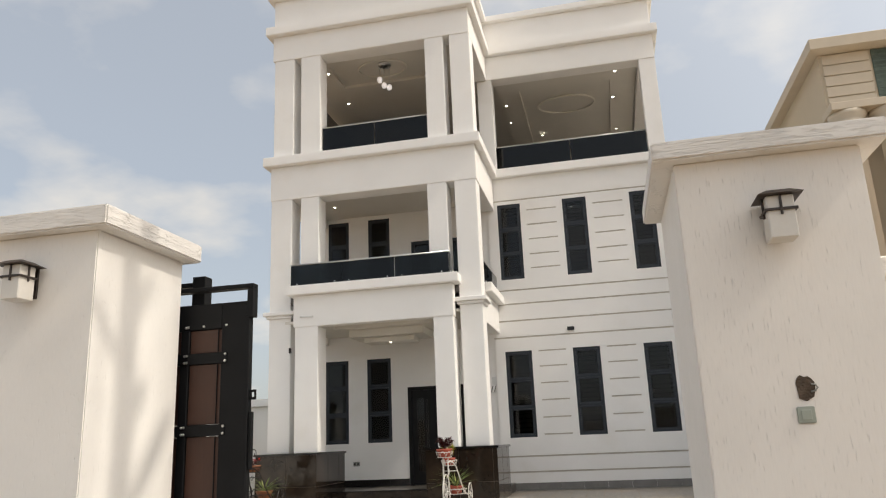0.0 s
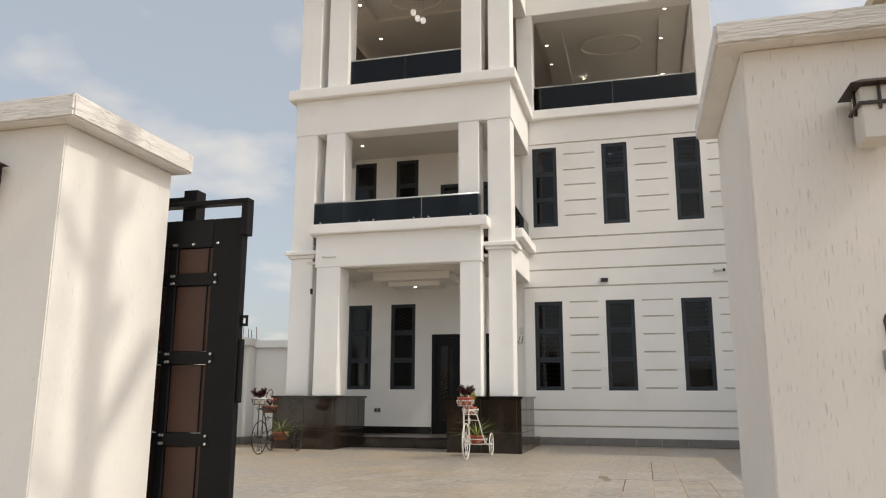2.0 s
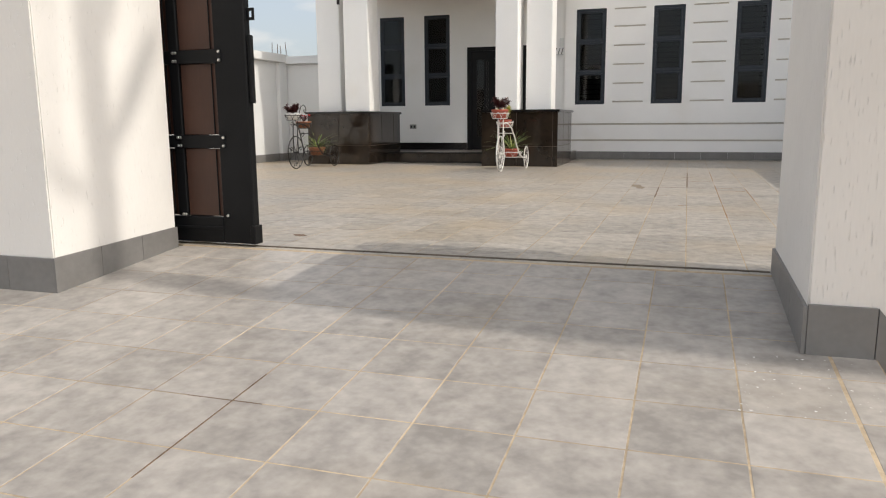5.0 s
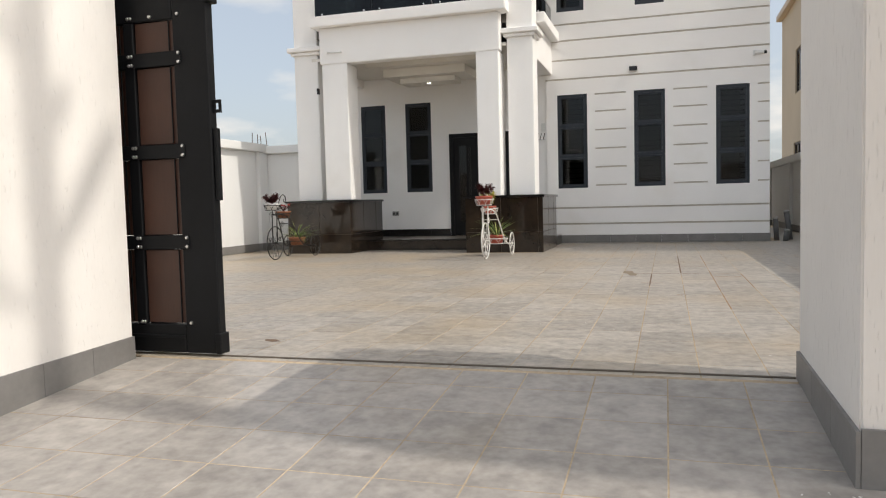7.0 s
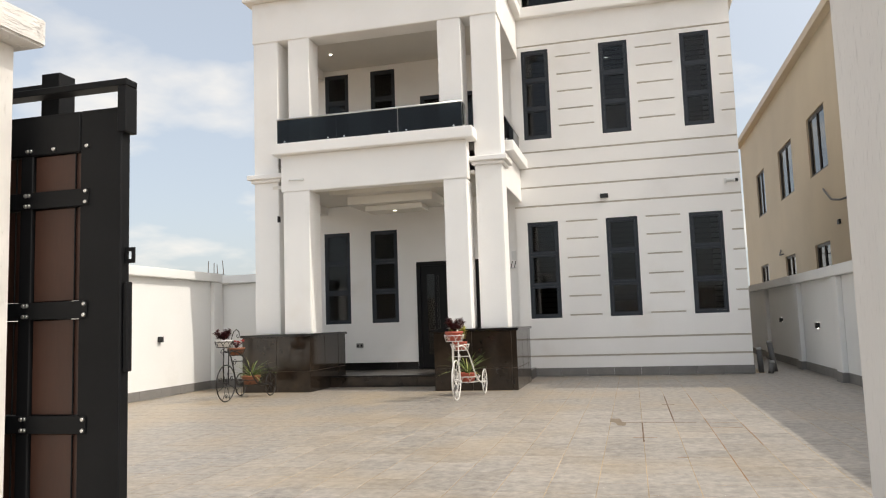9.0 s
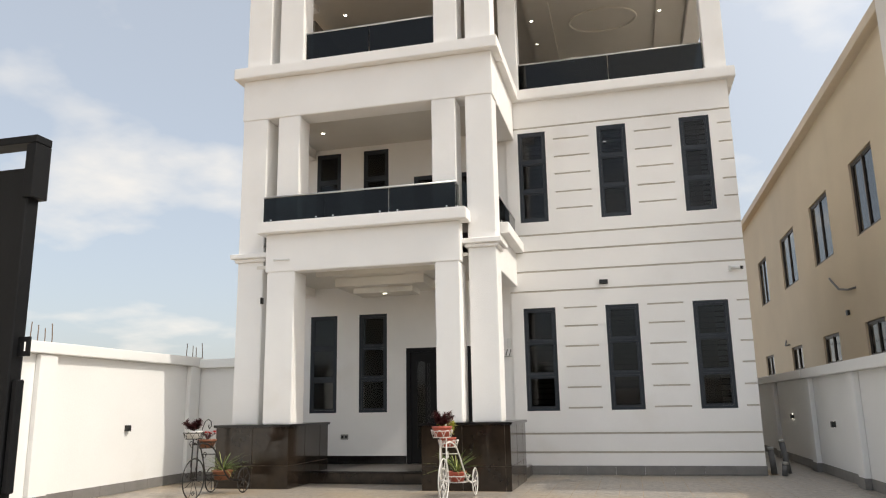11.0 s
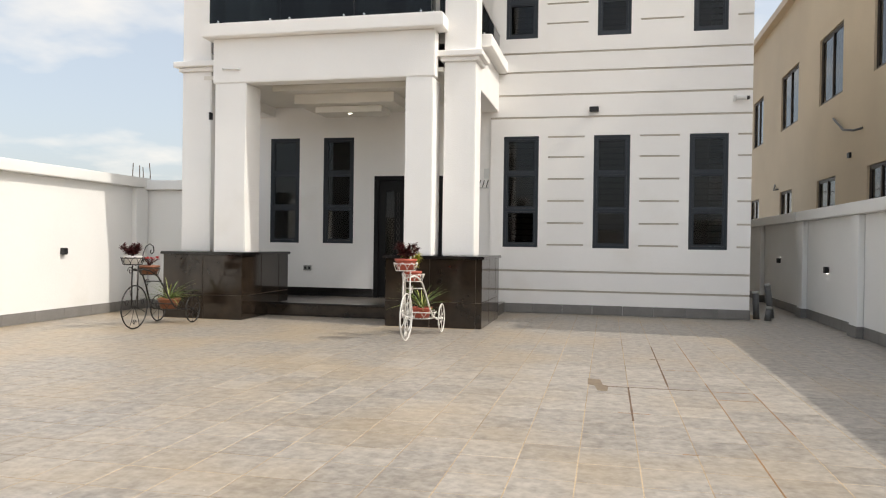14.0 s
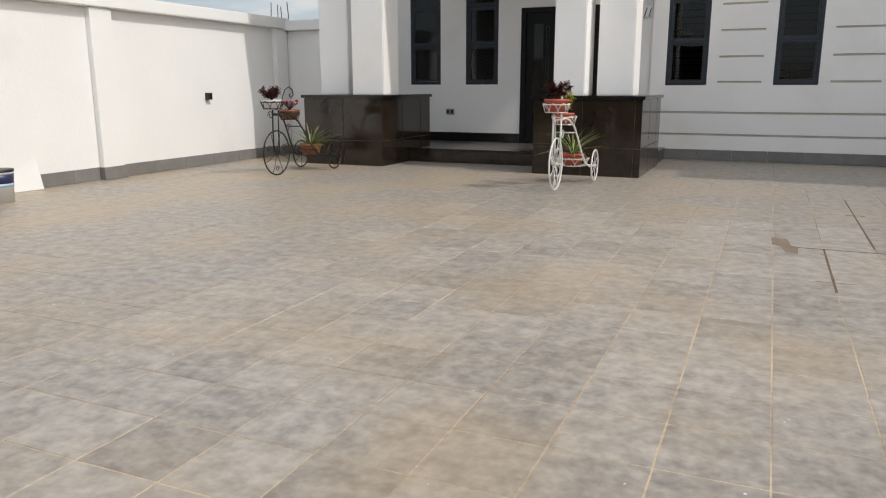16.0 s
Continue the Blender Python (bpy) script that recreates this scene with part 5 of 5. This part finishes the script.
part("vent_box", soft(boxes((NX - 0.06, NX - 0.001, 26.65, 26.8, 3.3, 3.42)), 0.006), PLASTIC_BLACK, nb)

# ---------------------------------------------------------------- palm whose shadow falls across the gateway
TREE_Y = 7.37
pm = thing("palm_tree", (7.0, TREE_Y, -0.3), "tall slim palm with drooping feather fronds outside the wall", "tree")
b = bmesh.new()
tube(b, [(7.0 + 0.06 * math.sin(k * 0.35), TREE_Y + 0.02 * math.sin(k * 0.9), -0.4 + k * 0.8) for k in range(23)], 0.115, 12)
part("trunk", b, BARK, pm)
top = Vector((7.0 + 0.06 * math.sin(22 * 0.35), TREE_Y, -0.4 + 22 * 0.8))
# unseen blades added to the trunk below the crown to cast leaf shadows on the gate pillar
for y0, z0, dy, dz, ln, w in ((0.1, 12.5, 0.50, 0.80, 0.98, 0.135), (0.08, 13.15, 0.22, 0.5, 0.42, 0.10), (-0.1, 12.2, -0.35, 0.3, 0.5, 0.08), (0.06, 13.9, 0.35, 0.7, 0.5, 0.09), (-0.08, 13.6, -0.5, 0.6, 0.7, 0.1)):
    b = bmesh.new()
    leaf(b, (7.0, TREE_Y + y0, z0), (0.05, dy, dz), (1, 0, 0.05), ln, w, 0.05, 7)
    part("shadow_blade", b, FROND, pm)
for k in range(14):
    u, e = k * math.tau / 14 + 0.2, 0.15 + 0.75 * ((k * 5) % 7) / 7
    way = Vector((math.cos(u), math.sin(u), 0))
    pts = [top + way * (2.9 * f) + Vector((0, 0, 2.2 * e * f - 2.6 * f * f)) for f in [i / 9 for i in range(10)]]
    b = bmesh.new()
    tube(b, pts, 0.022, 5)
    side = way.cross(Vector((0, 0, 1)))
    for i in range(1, 10):
        for s in (-1, 1):
            for h in (0.0, 0.5):
                p = pts[i].lerp(pts[max(i - 1, 0)], h)
                leaf(b, p, side * s + way * 0.5 + Vector((0, 0, -0.35)), (0, 0, 1), 0.62 * (1.1 - 0.06 * i), 0.022, 0.35, 3)
    part("frond", b, FROND, pm)

# ---------------------------------------------------------------- paving, tile by tile


def tile_mesh(name, mat, w=P, d=P):
    return mesh_of(name, soft(boxes((-w / 2 + 0.0032, w / 2 - 0.0032, -d / 2 + 0.0032, d / 2 - 0.0032, 0.0, 0.0045)), 0.0015), mat)


TX, TY = -1.315, 11.45
yard = solid("floor_courtyard", boxes((FX_L + 0.002, FX_R - 0.002, GATE_Y + 0.017, 33.9, -0.29, -0.0012)), GROUT, "courtyard paved with mottled grey floor tiles and tan joints", "floor", kind="structure", at=(0, GATE_Y, -0.003))
one = tile_mesh("floor_tile", TILE)
cut_depth = TY - 5 * P - GATE_Y - 0.019
cut = tile_mesh("cut_floor_tile", TILE, P, cut_depth)
for i in range(-22, 12):
    piece("floor_tile", cut, yard, (TX + P * (i + 0.5), 0.019 + cut_depth / 2, -0.0015))
rest = []
for i in range(-24, 14):
    for j in range(-8, 50):
        cx, cy = TX + P * (i + 0.5), TY + P * (j + 0.5)
        if not (FX_L < cx + P / 2 - 0.02 and cx - P / 2 < FX_R - 0.02 and cy - P / 2 > GATE_Y + 0.015):
            continue
        if cy > 21.7 and cx < 1.75:
            continue
        if 18.72 < cy < 21.5 and -7.7 < cx < -2.7 and (cx < -6.5 or cx > -4.0 or cy > 19.8):
            continue
        if -8 <= i < 7 and -7 <= j < 13:
            piece("floor_tile", one, yard, (cx, cy - GATE_Y, -0.0015 + random.uniform(-0.0005, 0.0005)))
        else:
            rest.append((cx, cy))


def joined_tiles(name, spots, mat, parent, z=0.0, p=P):
    h, c = p / 2 - 0.0032, 0.0015
    verts, faces = [], []
    for cx, cy in spots:
        k = len(verts)
        for hh, zz in ((h, z), (h, z + 0.0045 - c), (h - c, z + 0.0045)):
            verts += [(cx - hh, cy - hh, zz), (cx + hh, cy - hh, zz), (cx + hh, cy + hh, zz), (cx - hh, cy + hh, zz)]
        for a in (0, 4):
            for q in range(4):
                faces.append((k + a + q, k + a + (q + 1) % 4, k + a + 4 + (q + 1) % 4, k + a + 4 + q))
        faces.append((k + 8, k + 9, k + 10, k + 11))
    me = bpy.data.meshes.new(name)
    me.from_pydata(verts, [], faces)
    me.materials.append(mat)
    ob = new(name, me)
    ob.parent = parent
    return tagged(ob, kind="stuff")


joined_tiles("outer_floor_tiles", [(x, y - GATE_Y) for x, y in rest], TILE, yard, -0.0015)
# sloping apron outside the gate
AX0, AX1, AL, PA = -9.0, 0.455, 4.05, 0.366
am = bmesh.new()
box(am, AX0, AX1, -AL, -0.02, -0.12, -0.0012)
box(am, LX + 0.02, RX - 0.02, -0.02, 0.015, -0.12, -0.0012)
apron = new("floor_apron", mesh_of("floor_apron", am, GROUT))
apron.matrix_basis = pose(0, GATE_Y, 0.0, TILT_APRON, 0, 0)
tagged(apron, "sloping driveway apron of mottled grey tiles outside the gate", "floor", kind="structure")
whole = tile_mesh("apron_tile", APRON_TILE, PA, PA)
cut = tile_mesh("cut_apron_tile", APRON_TILE, PA, PA - 0.105)
edge = tile_mesh("edge_apron_tile", APRON_TILE, 0.169, PA)
rest = []
for i in range(-23, 3):
    for j in range(0, 11):
        cx, cy = -0.455 + PA * (i + 0.5), 0.085 - PA * (j + 0.5)
        if cx - PA / 2 < AX0 or cy - PA / 2 < -AL - 0.01:
            continue
        if cy > -(GATE_Y - FY) and (cx + PA / 2 < LX + 0.02 or cx - PA / 2 > RX - 0.02):
            continue
        if i == 2:
            piece("floor_tile", edge, apron, (AX1 - 0.0855, cy, -0.0045))
        elif j == 0:
            piece("floor_tile", cut, apron, (cx, -0.02 - (PA - 0.105) / 2, -0.0045))
        elif i >= -11:
            piece("floor_tile", whole, apron, (cx, cy, -0.0045))
        else:
            rest.append((cx, cy))
joined_tiles("outer_apron_tiles", rest, APRON_TILE, apron, -0.0045, PA)
